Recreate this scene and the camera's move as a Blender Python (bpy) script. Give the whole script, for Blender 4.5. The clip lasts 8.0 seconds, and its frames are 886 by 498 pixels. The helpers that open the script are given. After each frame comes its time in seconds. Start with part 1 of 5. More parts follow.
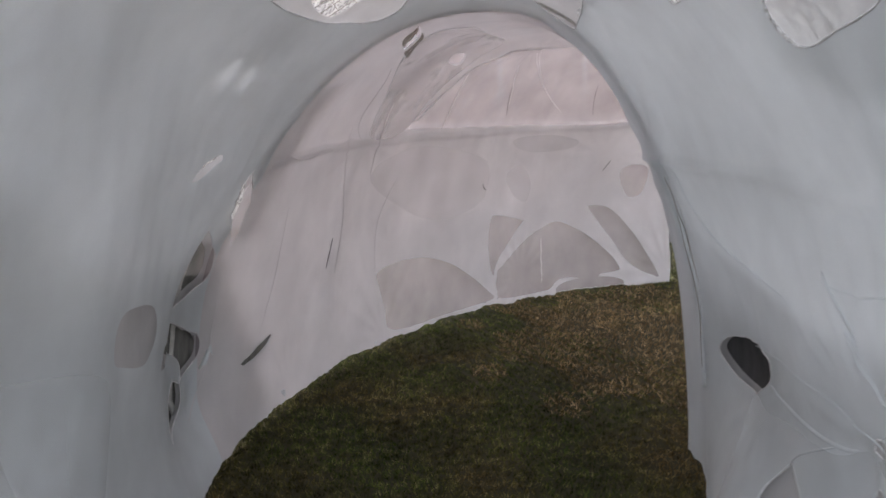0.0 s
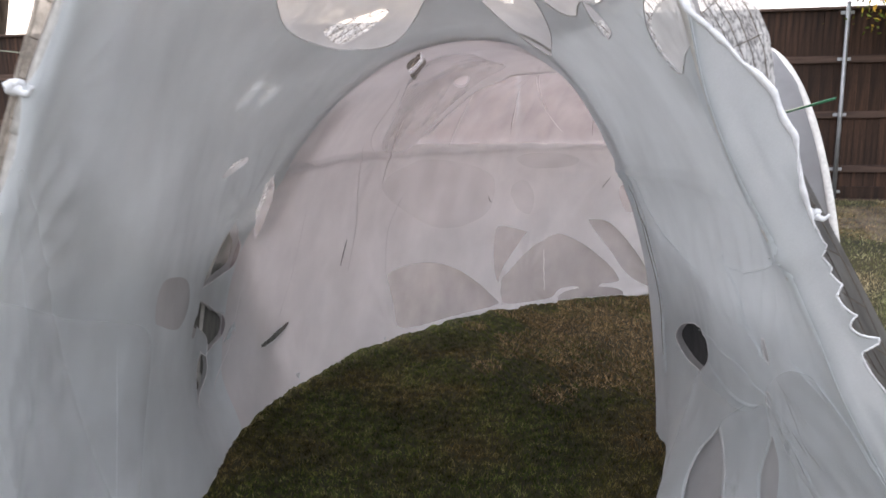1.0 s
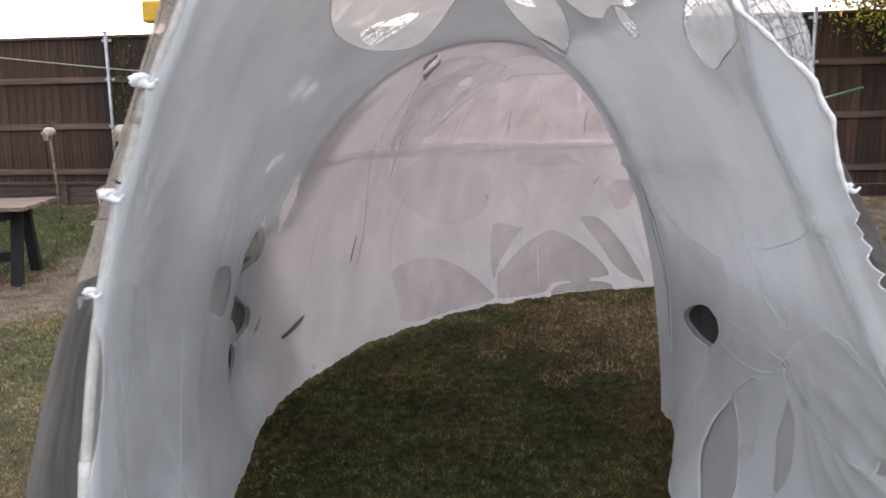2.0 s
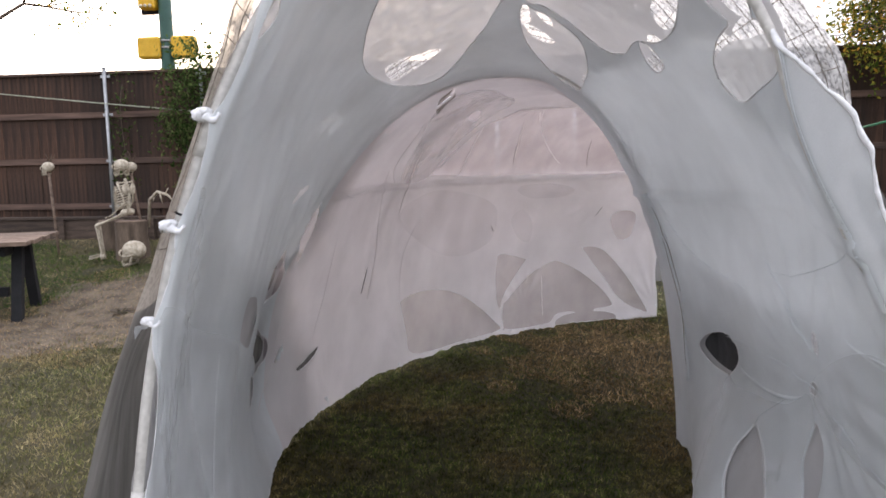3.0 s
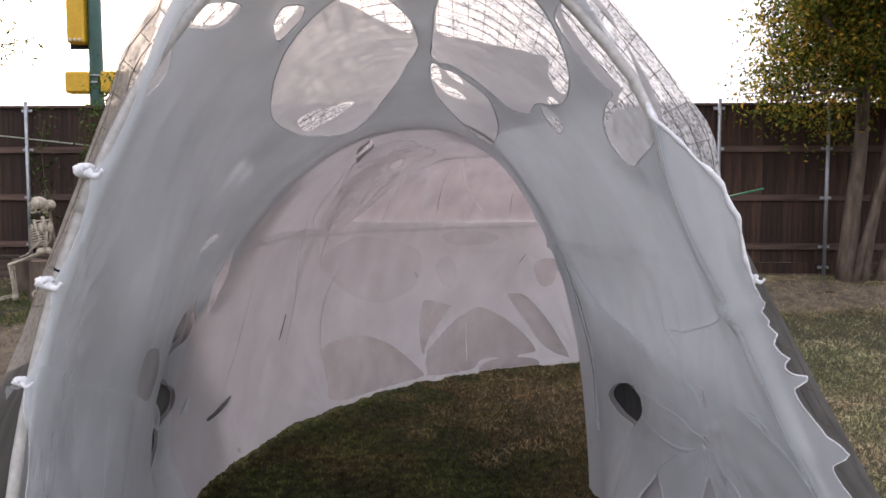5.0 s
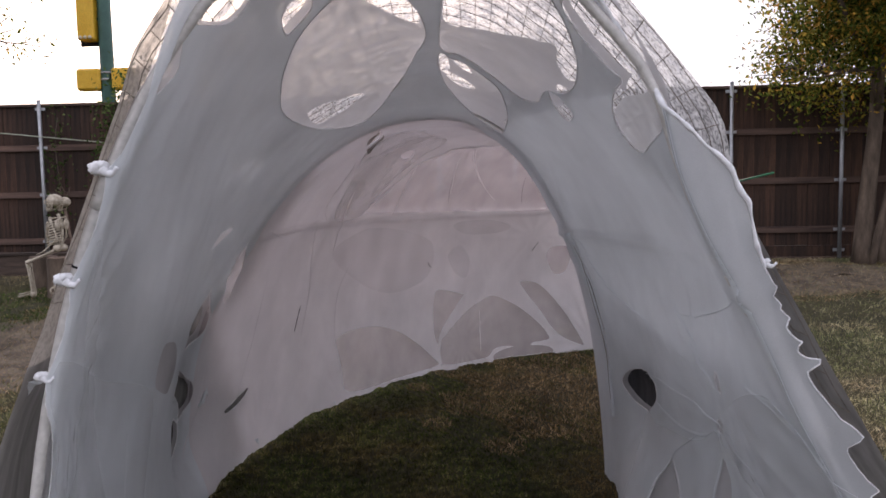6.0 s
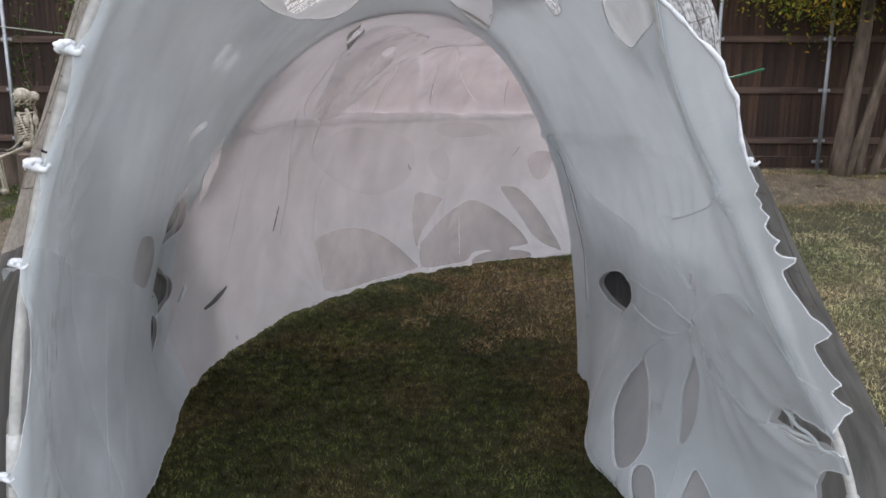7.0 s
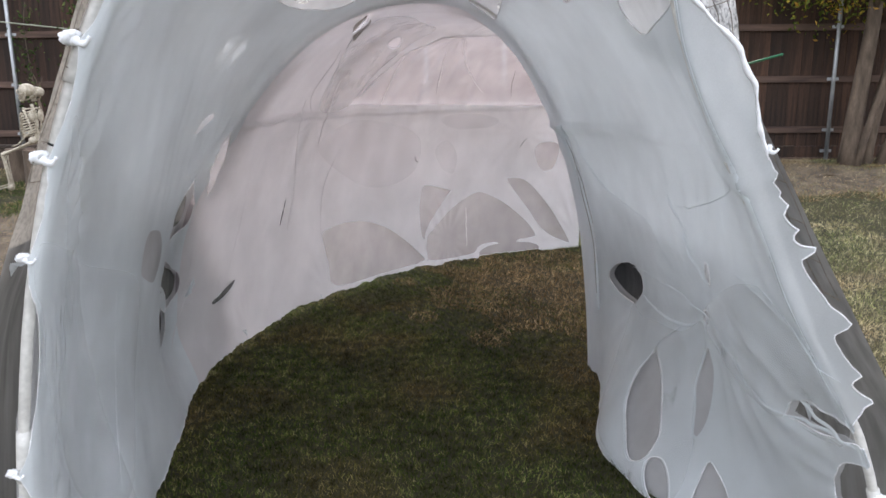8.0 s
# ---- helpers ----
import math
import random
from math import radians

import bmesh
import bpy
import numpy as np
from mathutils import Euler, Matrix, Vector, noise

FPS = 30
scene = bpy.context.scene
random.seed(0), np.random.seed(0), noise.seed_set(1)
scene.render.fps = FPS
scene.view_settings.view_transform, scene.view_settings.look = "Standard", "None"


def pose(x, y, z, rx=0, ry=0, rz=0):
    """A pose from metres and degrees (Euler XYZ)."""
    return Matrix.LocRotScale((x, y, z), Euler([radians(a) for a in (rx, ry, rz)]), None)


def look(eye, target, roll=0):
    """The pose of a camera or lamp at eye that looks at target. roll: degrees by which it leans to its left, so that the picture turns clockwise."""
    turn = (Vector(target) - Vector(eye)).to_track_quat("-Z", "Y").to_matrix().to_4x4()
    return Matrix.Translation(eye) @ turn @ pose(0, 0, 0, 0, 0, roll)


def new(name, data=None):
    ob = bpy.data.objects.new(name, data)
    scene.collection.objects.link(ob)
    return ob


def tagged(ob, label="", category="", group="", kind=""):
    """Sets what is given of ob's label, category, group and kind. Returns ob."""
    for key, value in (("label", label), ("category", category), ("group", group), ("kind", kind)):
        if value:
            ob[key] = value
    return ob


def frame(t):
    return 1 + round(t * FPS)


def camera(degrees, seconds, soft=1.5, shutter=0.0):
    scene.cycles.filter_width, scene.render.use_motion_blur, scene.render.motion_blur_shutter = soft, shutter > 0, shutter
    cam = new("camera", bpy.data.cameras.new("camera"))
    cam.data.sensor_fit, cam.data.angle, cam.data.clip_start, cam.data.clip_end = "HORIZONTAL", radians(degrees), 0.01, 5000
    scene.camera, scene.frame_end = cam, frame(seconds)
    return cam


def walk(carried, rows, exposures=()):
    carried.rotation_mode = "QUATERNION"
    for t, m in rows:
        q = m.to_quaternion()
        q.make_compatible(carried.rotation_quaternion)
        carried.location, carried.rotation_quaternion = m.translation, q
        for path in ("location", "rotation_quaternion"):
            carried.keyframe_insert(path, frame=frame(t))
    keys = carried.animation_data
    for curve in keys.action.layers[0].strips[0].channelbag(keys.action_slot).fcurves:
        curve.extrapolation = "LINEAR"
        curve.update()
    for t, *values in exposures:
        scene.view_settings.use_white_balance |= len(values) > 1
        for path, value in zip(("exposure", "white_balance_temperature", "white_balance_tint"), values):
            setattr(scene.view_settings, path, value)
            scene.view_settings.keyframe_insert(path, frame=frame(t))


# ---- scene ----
cam = camera(62.0, 8.0, soft=1.6, shutter=0.5)
PATH = [
    (0, (0.489, -0.451, 1.487), (0.208, 1.488, 1.085), -1.4),
    (0.5, (0.561, -0.613, 1.476), (0.3, 1.335, 1.106), 0.7),
    (1, (0.698, -0.848, 1.455), (0.339, 1.09, 1.114), -0.5),
    (1.5, (0.661, -0.99, 1.465), (0.346, 0.965, 1.183), 0.0),
    (1.7, (0.6, -1.022, 1.439), (0.301, 0.927, 1.108), -0.5),
    (2.8, (0.369, -1.108, 1.415), (0.137, 0.86, 1.143), -0.7),
    (3, (0.375, -1.114, 1.422), (0.132, 0.856, 1.181), -1.1),
    (3.5, (0.402, -1.116, 1.439), (0.229, 0.863, 1.209), -0.5),
    (4, (0.445, -1.117, 1.435), (0.369, 0.856, 1.117), 1.1),
    (4.5, (0.475, -1.114, 1.458), (0.413, 0.881, 1.326), 0.6),
    (6, (0.486, -1.129, 1.465), (0.375, 0.861, 1.304), -1.1),
    (6.5, (0.488, -1.129, 1.449), (0.422, 0.842, 1.113), -0.6),
    (7, (0.481, -1.117, 1.433), (0.425, 0.839, 1.023), 0.1),
    (7.5, (0.474, -1.105, 1.424), (0.407, 0.846, 0.988), -0.1),
    (8, (0.464, -1.092, 1.425), (0.394, 0.861, 0.996), -0.4),
]
walk(cam, [(t, look(eye, target, roll)) for t, eye, target, roll in PATH],
     [(t, stops + 1.19, kelvin, tint) for t, stops, kelvin, tint in (
         (0.0, -0.05, 6430, 17), (0.6, 0.06, 6430, 17), (1.5, 0.11, 6430, 18), (2.8, 0.0, 6450, 19), (4.7, -0.13, 6430, 21), (5.8, -0.68, 6380, 25), (6.3, -0.66, 6330, 22),
         (6.5, -0.5, 6300, 18), (6.9, -0.08, 6270, 15), (7.3, 0.13, 6280, 15), (8.0, 0.28, 6280, 15))])

# ---- light ----
world = bpy.data.worlds.new("world")
scene.world = world
world.use_nodes = True
SUN_UP, SUN_WAY = radians(22), radians(-18)
sky = world.node_tree.nodes.new("ShaderNodeTexSky")
sky.sky_type, sky.sun_disc, sky.sun_elevation, sky.sun_rotation = "NISHITA", False, SUN_UP, SUN_WAY
sky.air_density, sky.dust_density = 1.0, 8.0
world.node_tree.nodes["Background"].inputs[1].default_value = 0.15
# An even high overcast lies over the clear sky.
cover = world.node_tree.nodes.new("ShaderNodeMix")
cover.data_type = "RGBA"
cover.inputs[0].default_value, cover.inputs[7].default_value = 0.75, (6.3, 6.6, 6.8, 1)
world.node_tree.links.new(sky.outputs[0], cover.inputs[6])
world.node_tree.links.new(cover.outputs[2], world.node_tree.nodes["Background"].inputs[0])
sun = new("sun", bpy.data.lights.new("sun", "SUN"))
sun.data.energy, sun.data.angle, sun.data.color = 0.42, radians(25), (1.0, 0.82, 0.77)
sun.matrix_world = look((0, 0, 0), (-math.sin(SUN_WAY) * math.cos(SUN_UP), -math.cos(SUN_WAY) * math.cos(SUN_UP), -math.sin(SUN_UP)))


# ---- materials ----
def shader(name):
    m = bpy.data.materials.new(name)
    m.use_nodes = True
    t = m.node_tree
    for n in list(t.nodes):
        if n.type != "OUTPUT_MATERIAL":
            t.nodes.remove(n)
    return m, t


def node(t, kind, **values):
    n = t.nodes.new("ShaderNode" + kind)
    for key, value in values.items():
        n.inputs[key.replace("_", " ")].default_value = value
    return n


def grain(t, scale, detail=6.0, stretch=(1, 1, 1)):
    where, mapping = node(t, "TexCoord"), node(t, "Mapping")
    mapping.inputs["Scale"].default_value = stretch
    t.links.new(where.outputs["Object"], mapping.inputs["Vector"])
    n = node(t, "TexNoise", Scale=scale, Detail=detail)
    t.links.new(mapping.outputs[0], n.inputs["Vector"])
    return n.outputs["Fac"]


def ramp(t, fac, *stops):
    n = node(t, "ValToRGB")
    while len(n.color_ramp.elements) < len(stops):
        n.color_ramp.elements.new(0.5)
    for e, (at, colour) in zip(n.color_ramp.elements, stops):
        e.position, e.color = at, (*colour, 1)
    t.links.new(fac, n.inputs[0])
    return n.outputs[0]


def blend(t, fac, a, b, mode="MIX"):
    n = node(t, "Mix")
    n.data_type, n.blend_type = "RGBA", mode
    for socket, value in ((n.inputs[0], fac), (n.inputs[6], a), (n.inputs[7], b)):
        if isinstance(value, bpy.types.NodeSocket):
            t.links.new(value, socket)
        else:
            socket.default_value = value if isinstance(value, float) else (*value, 1)
    return n.outputs[2]


def surface(name, dark, light, scale=6.0, rough=0.7, metal=0.0, relief=0.3, fine=60.0, stretch=(1, 1, 1), vary=0.0, stain=0.25):
    """An opaque surface: two colours by a coarse grain, a finer one over it, relief, and a shade of its own for each object."""
    m, t = shader(name)
    p = node(t, "BsdfPrincipled", Roughness=rough, Metallic=metal)
    coarse, small = grain(t, scale, 5, stretch), grain(t, fine, 4, stretch)
    colour = blend(t, ramp(t, coarse, (0.3, (0, 0, 0)), (0.7, (1, 1, 1))), dark, light)
    colour = blend(t, stain, colour, ramp(t, small, (0.35, (0.35, 0.35, 0.35)), (0.65, (1.1, 1.1, 1.1))), "MULTIPLY")
    if vary:
        info = node(t, "ObjectInfo")
        colour = blend(t, vary, colour, ramp(t, info.outputs["Random"], (0.0, (0.35, 0.33, 0.31)), (1.0, (1.35, 1.3, 1.25))), "MULTIPLY")
    t.links.new(colour, p.inputs["Base Color"])
    bump = node(t, "Bump", Strength=relief, Distance=0.004)
    t.links.new(small, bump.inputs["Height"])
    t.links.new(bump.outputs[0], p.inputs["Normal"])
    t.links.new(p.outputs[0], t.nodes["Material Output"].inputs[0])
    return m


def sheer(name, colour, cover, thin=0.08, through_share=0.5, wrinkle=0.5, scale=9.0, streak=(1, 1, 1), uneven=0.13):
    """Thin cloth: part open weave, part diffuse, part lit through."""
    m, t = shader(name)
    folds = grain(t, scale, 3, (1, 1, 0.7))
    weave = grain(t, 420.0, 2)
    tone = blend(t, ramp(t, grain(t, 3.0, 4, streak), (0.3, (0, 0, 0)), (0.7, (1, 1, 1))), tuple((1 - uneven) * c for c in colour), colour)
    bump = node(t, "Bump", Strength=wrinkle, Distance=0.02)
    t.links.new(folds, bump.inputs["Height"])
    a, b, mix = node(t, "BsdfDiffuse"), node(t, "BsdfTranslucent"), node(t, "MixShader", Fac=through_share)
    for n in (a, b):
        t.links.new(tone, n.inputs["Color"])
        t.links.new(bump.outputs[0], n.inputs["Normal"])
    t.links.new(a.outputs[0], mix.inputs[1])
    t.links.new(b.outputs[0], mix.inputs[2])
    span = node(t, "MapRange")
    span.inputs["From Min"].default_value, span.inputs["From Max"].default_value = 0.25, 0.75
    span.inputs["To Min"].default_value, span.inputs["To Max"].default_value = cover - thin, min(cover + thin, 1.0)
    both = node(t, "Math")
    both.operation = "MULTIPLY_ADD"
    t.links.new(weave, both.inputs[0])
    both.inputs[1].default_value = 0.4
    t.links.new(folds, both.inputs[2])
    t.links.new(both.outputs[0], span.inputs["Value"])
    span.inputs["From Min"].default_value, span.inputs["From Max"].default_value = 0.45, 0.95
    clear, out = node(t, "BsdfTransparent"), node(t, "MixShader")
    t.links.new(span.outputs[0], out.inputs[0])
    t.links.new(clear.outputs[0], out.inputs[1])
    t.links.new(mix.outputs[0], out.inputs[2])
    t.links.new(out.outputs[0], t.nodes["Material Output"].inputs[0])
    return m


def crinkled(name, colour, least, most, dark=0.45, ridge=1.0):
    """Clear plastic sheeting: milky where it is creased, clear between, with sharp fine crinkles."""
    m, t = shader(name)
    creases = ramp(t, grain(t, 22.0, 9, (1, 1.2, 0.9)), (0.36, (0, 0, 0)), (0.62, (1, 1, 1)))
    fine = grain(t, 95.0, 4)
    tone = blend(t, ramp(t, fine, (0.40, (0, 0, 0)), (0.54, (1, 1, 1))), tuple(dark * c for c in colour), colour)
    bump = node(t, "Bump", Strength=ridge, Distance=0.02)
    t.links.new(creases, bump.inputs["Height"])
    a, b, mix = node(t, "BsdfDiffuse"), node(t, "BsdfTranslucent"), node(t, "MixShader", Fac=0.6)
    for k, n in enumerate((a, b)):
        t.links.new(tone, n.inputs["Color"])
        t.links.new(bump.outputs[0], n.inputs["Normal"])
        t.links.new(n.outputs[0], mix.inputs[1 + k])
    span = node(t, "MapRange")
    span.inputs["To Min"].default_value, span.inputs["To Max"].default_value = least, most
    t.links.new(creases, span.inputs["Value"])
    clear, out = node(t, "BsdfTransparent"), node(t, "MixShader")
    t.links.new(span.outputs[0], out.inputs[0])
    t.links.new(clear.outputs[0], out.inputs[1])
    t.links.new(mix.outputs[0], out.inputs[2])
    t.links.new(out.outputs[0], t.nodes["Material Output"].inputs[0])
    return m


def island(name, stops, rough=0.8, through_share=0.35, scale=1.0, dry=(), patch=((0.3, (0.8, 0.8, 0.8)), (0.7, (1.2, 1.2, 1.2)))):
    """Leaves and blades: a colour of its own for each, in patches, partly lit through."""
    m, t = shader(name)
    geo = node(t, "NewGeometry")
    colour = ramp(t, geo.outputs["Random Per Island"], *stops)
    if dry:
        parched = ramp(t, geo.outputs["Random Per Island"], *dry)
        colour = blend(t, ramp(t, grain(t, 1.3, 5), (0.47, (0, 0, 0)), (0.64, (1, 1, 1))), colour, parched)
    colour = blend(t, 1.0, colour, ramp(t, grain(t, scale, 4), *patch), "MULTIPLY")
    colour = blend(t, 1.0, colour, ramp(t, grain(t, 8 * scale, 3), (0.38, (0.45, 0.45, 0.45)), (0.60, (1.4, 1.4, 1.4))), "MULTIPLY")
    a, b, mix = node(t, "BsdfDiffuse"), node(t, "BsdfTranslucent"), node(t, "MixShader", Fac=through_share)
    for k, n in enumerate((a, b)):
        t.links.new(colour, n.inputs["Color"])
        t.links.new(n.outputs[0], mix.inputs[1 + k])
    t.links.new(mix.outputs[0], t.nodes["Material Output"].inputs[0])
    return m


CLOTH = sheer("white_cloth", (0.88, 0.92, 0.94), 0.92, 0.05, 0.47, 0.6, 4.0)
WARM = sheer("warm_white_cloth", (0.875, 0.845, 0.85), 0.91, 0.06, 0.28, 0.6, 4.0)
THIN = sheer("stretched_cloth", (0.66, 0.685, 0.695), 0.72, 0.08, 0.3, 0.35, 7.0)
GAUZE = sheer("white_gauze", (0.66, 0.595, 0.61), 0.63, 0.08, 0.48, 0.35, 7.0)
MIST = sheer("pale_gauze", (0.76, 0.745, 0.75), 0.88, 0.06, 0.48, 0.35, 7.0)
OVERLAP = sheer("faint_overlap", (0.80, 0.755, 0.76), 0.13, 0.06, 0.4, 0.5, 6.0)
PANEL = sheer("sheer_panel", (0.84, 0.80, 0.80), 0.27, 0.08, 0.4, 0.5, 6.0)
VEIL = sheer("thin_veil", (0.85, 0.87, 0.88), 0.22, 0.08, 0.4, 0.35, 7.0)
SKIN = sheer("grey_printed_sheet", (0.33, 0.315, 0.30), 0.95, 0.04, 0.16, 0.6, 14.0, (5, 5, 0.4), 0.4)
# Near-black that paints the shade inside tears and slits.
GAP_SHADE = surface("gap_shade", (0.030, 0.030, 0.033), (0.062, 0.060, 0.062), 3.0, 0.8, 0, 0.4, 30.0, (9, 9, 0.4))
# Mid grey for painted shade behind left tears, also for small marks and seams.
SHADE_AND_MARK = surface("shade_and_mark_grey", (0.11, 0.108, 0.10), (0.25, 0.245, 0.225), 5.0, 0.8, 0, 0.4, 30.0, (6, 6, 0.4))
WINDOW = sheer("window_gauze", (0.84, 0.84, 0.83), 0.62, 0.10, 0.5, 0.35, 7.0)
TAN = crinkled("tan_sheeting", (0.325, 0.297, 0.262), 0.86, 0.99, 0.78, 0.6)
FILM = crinkled("clear_sheeting", (0.765, 0.75, 0.735), 0.70, 0.96)
HAZE = sheer("grey_gauze", (0.36, 0.36, 0.37), 0.82, 0.08, 0.25, 0.5, 7.0)
EDGE = surface("rolled_hem", (0.84, 0.85, 0.86), (0.9, 0.9, 0.91), 20, 0.9)
PVC = surface("white_pipe", (0.58, 0.56, 0.52), (0.72, 0.70, 0.66), 8, 0.4)
WIRE = surface("wire", (0.14, 0.12, 0.10), (0.30, 0.25, 0.20), 30, 0.6, 0.4)
BLACK = surface("black_paint", (0.006, 0.006, 0.007), (0.014, 0.014, 0.016), 10, 0.9)
WOOD = surface("fence_board", (0.013, 0.0065, 0.0042), (0.092, 0.046, 0.026), 3.0, 0.85, 0, 0.8, 34, (7, 7, 0.5), 0.85, 0.5)
RAIL = surface("fence_rail", (0.055, 0.033, 0.025), (0.155, 0.097, 0.072), 3.0, 0.85, 0, 0.5, 40, (0.5, 6, 6), 0.4)
STEEL = surface("galvanised_post", (0.36, 0.37, 0.38), (0.5, 0.51, 0.52), 12, 0.45, 0.7)
EARTH = surface("lawn_soil", (0.020, 0.020, 0.006), (0.062, 0.050, 0.018), 1.2, 0.95, 0, 0.8, 30)
GRASS = island("grass", ((0.0, (0.024, 0.042, 0.010)), (0.45, (0.060, 0.088, 0.021)), (0.8, (0.145, 0.15, 0.046)), (1.0, (0.27, 0.245, 0.115))), scale=2.2, dry=((0.0, (0.060, 0.045, 0.018)), (0.5, (0.155, 0.105, 0.044)), (1.0, (0.34, 0.25, 0.125))), patch=((0.32, (0.55, 0.57, 0.55)), (0.68, (1.7, 1.7, 1.65))))
WORN = island("worn_grass", ((0.0, (0.13, 0.088, 0.04)), (0.5, (0.36, 0.245, 0.12)), (1.0, (0.62, 0.47, 0.29))), scale=4.0, patch=((0.3, (0.5, 0.5, 0.5)), (0.7, (1.45, 1.42, 1.4))))
STRAW = island("dry_grass", ((0.0, (0.055, 0.075, 0.022)), (0.4, (0.125, 0.135, 0.055)), (0.75, (0.215, 0.195, 0.10)), (1.0, (0.32, 0.28, 0.18))), scale=3.0, dry=((0.0, (0.15, 0.115, 0.062)), (0.5, (0.29, 0.225, 0.135)), (1.0, (0.40, 0.33, 0.22))), patch=((0.3, (0.7, 0.72, 0.68)), (0.7, (1.75, 1.72, 1.62))))
PALE = island("pale_dry_grass", ((0.0, (0.08, 0.105, 0.035)), (0.4, (0.19, 0.205, 0.095)), (0.75, (0.33, 0.31, 0.18)), (1.0, (0.48, 0.44, 0.30))), scale=3.0, dry=((0.0, (0.22, 0.17, 0.10)), (0.5, (0.42, 0.34, 0.22)), (1.0, (0.56, 0.48, 0.34))), patch=((0.3, (0.75, 0.76, 0.72)), (0.7, (1.9, 1.87, 1.78))))
LUSH = island("green_grass", ((0.0, (0.03, 0.07, 0.012)), (0.6, (0.065, 0.13, 0.022)), (1.0, (0.12, 0.18, 0.045))), scale=4.0)


# ---- building ----
def mesh_of(name, verts, faces, material, smooth=True):
    me = bpy.data.meshes.new(name)
    me.from_pydata([tuple(map(float, v)) for v in verts], [], [tuple(map(int, f)) for f in faces])
    me.materials.append(material)
    if smooth:
        me.polygons.foreach_set("use_smooth", [True] * len(me.polygons))
    me.update()
    return me


def under(ob, parent):
    if parent is not None:
        ob.parent = parent
        ob.matrix_parent_inverse = Matrix.Translation(-parent.location)
    return ob


def part(name, bm, material, parent=None, label="", smooth=False):
    me = bpy.data.meshes.new(name)
    bm.to_mesh(me)
    bm.free()
    me.materials.append(material)
    if smooth:
        me.polygons.foreach_set("use_smooth", [True] * len(me.polygons))
    return under(tagged(new(name, me), label), parent)


def thing(name, at, label, category, group="", kind=""):
    ob = new(name)
    ob.location = at
    return tagged(ob, label, category, group, kind)


def box(bm, size, at, turn=None, bevel=0.004):
    m = Matrix.Translation(at) @ (turn or Matrix.Identity(4)) @ Matrix.Diagonal((*size, 1))
    made = bmesh.ops.create_cube(bm, size=1.0, matrix=m)["verts"]
    if bevel:
        edges = list({e for v in made for e in v.link_edges})
        bmesh.ops.bevel(bm, geom=edges, offset=bevel, segments=1, affect="EDGES")
    return bm


def tube(points, radii, sides=8, closed=False):
    """Vertices and faces of a tube along points."""
    pts = np.asarray(points, float)
    radii = np.broadcast_to(np.asarray(radii, float), (len(pts),))
    way = np.gradient(pts, axis=0)
    way /= np.linalg.norm(way, axis=1)[:, None] + 1e-9
    side = np.cross(way, (0.31, 0.17, 0.93))
    side /= np.linalg.norm(side, axis=1)[:, None] + 1e-9
    up = np.cross(side, way)
    a = np.linspace(0, 2 * np.pi, sides, endpoint=False)
    v = pts[:, None] + radii[:, None, None] * (np.cos(a)[None, :, None] * side[:, None] + np.sin(a)[None, :, None] * up[:, None])
    f = []
    for i in range(len(pts) - 1):
        for k in range(sides):
            n = (k + 1) % sides
            f.append((i * sides + k, i * sides + n, (i + 1) * sides + n, (i + 1) * sides + k))
    f += [tuple(range(sides))[::-1], tuple((len(pts) - 1) * sides + k for k in range(sides))]
    return v.reshape(-1, 3), f


def joined(pieces):
    verts, faces, n = [], [], 0
    for v, f in pieces:
        verts.extend(v)
        faces.extend(tuple(i + n for i in face) for face in f)
        n += len(v)
    return verts, faces


# ---- the tunnel's shape ----
# Each hoop: ground below the crown, left foot, right foot, height, and how far its right half bows (2 is an ellipse).
HOOPS = np.array([
    (0.37, 0.41, -0.57, 0.29, 1.60, 0.57, 2.12, 1.45),
    (0.31, 2.24, -0.84, 2.10, 1.12, 2.33, 1.81, 2.0),
    (0.35, 2.90, -0.78, 2.98, 1.15, 2.55, 1.81, 2.0),
    (0.50, 3.35, -0.52, 3.76, 1.25, 2.75, 1.81, 2.0),
    (0.75, 3.65, 0.00, 4.52, 1.40, 2.90, 1.81, 2.0),
    (1.10, 3.90, 0.58, 4.98, 1.55, 3.00, 1.81, 2.0),
    (1.42, 4.03, 1.42, 5.33, 1.75, 2.98, 1.83, 2.0),
    (1.73, 4.04, 1.70, 5.30, 1.965, 2.732, 1.828, 1.85),
])


def tunnel_plain(s, u):
    """The tunnel's skin: s counts hoops from the mouth, u goes from the left foot (-1) over the crown (0) to the right foot (1)."""
    s, u = np.broadcast_arrays(np.asarray(s, float), np.asarray(u, float))
    last = len(HOOPS) - 1
    i = np.clip(np.floor(s).astype(int), 0, last - 1)
    f = (s - i)[..., None]
    a, b, c, d = (HOOPS[np.clip(i + k, 0, last)] for k in (-1, 0, 1, 2))
    curl = 0.5 * (2 * b + (c - a) * f + (2 * a - 5 * b + 4 * c - d) * f**2 + (3 * b - a - 3 * c + d) * f**3)
    straight = b + (c - b) * f
    h = np.where((i == 0)[..., None], straight, curl)
    t = np.clip(1 - np.abs(u), 0, 1) * np.pi / 2
    bow = np.where(u > 0, h[..., 7], 2.2)
    out = np.clip(np.cos(t), 0, 1) ** (2 / bow)
    z = np.clip(np.sin(t), 0, 1) ** (2 / bow) * h[..., 6] - 0.9 * np.maximum(np.abs(u) - 1, 0)
    foot = np.where((u > 0)[..., None], h[..., 4:6], h[..., 2:4])
    xy = h[..., 0:2] + out[..., None] * (foot - h[..., 0:2])
    return np.concatenate([xy, z[..., None]], -1)


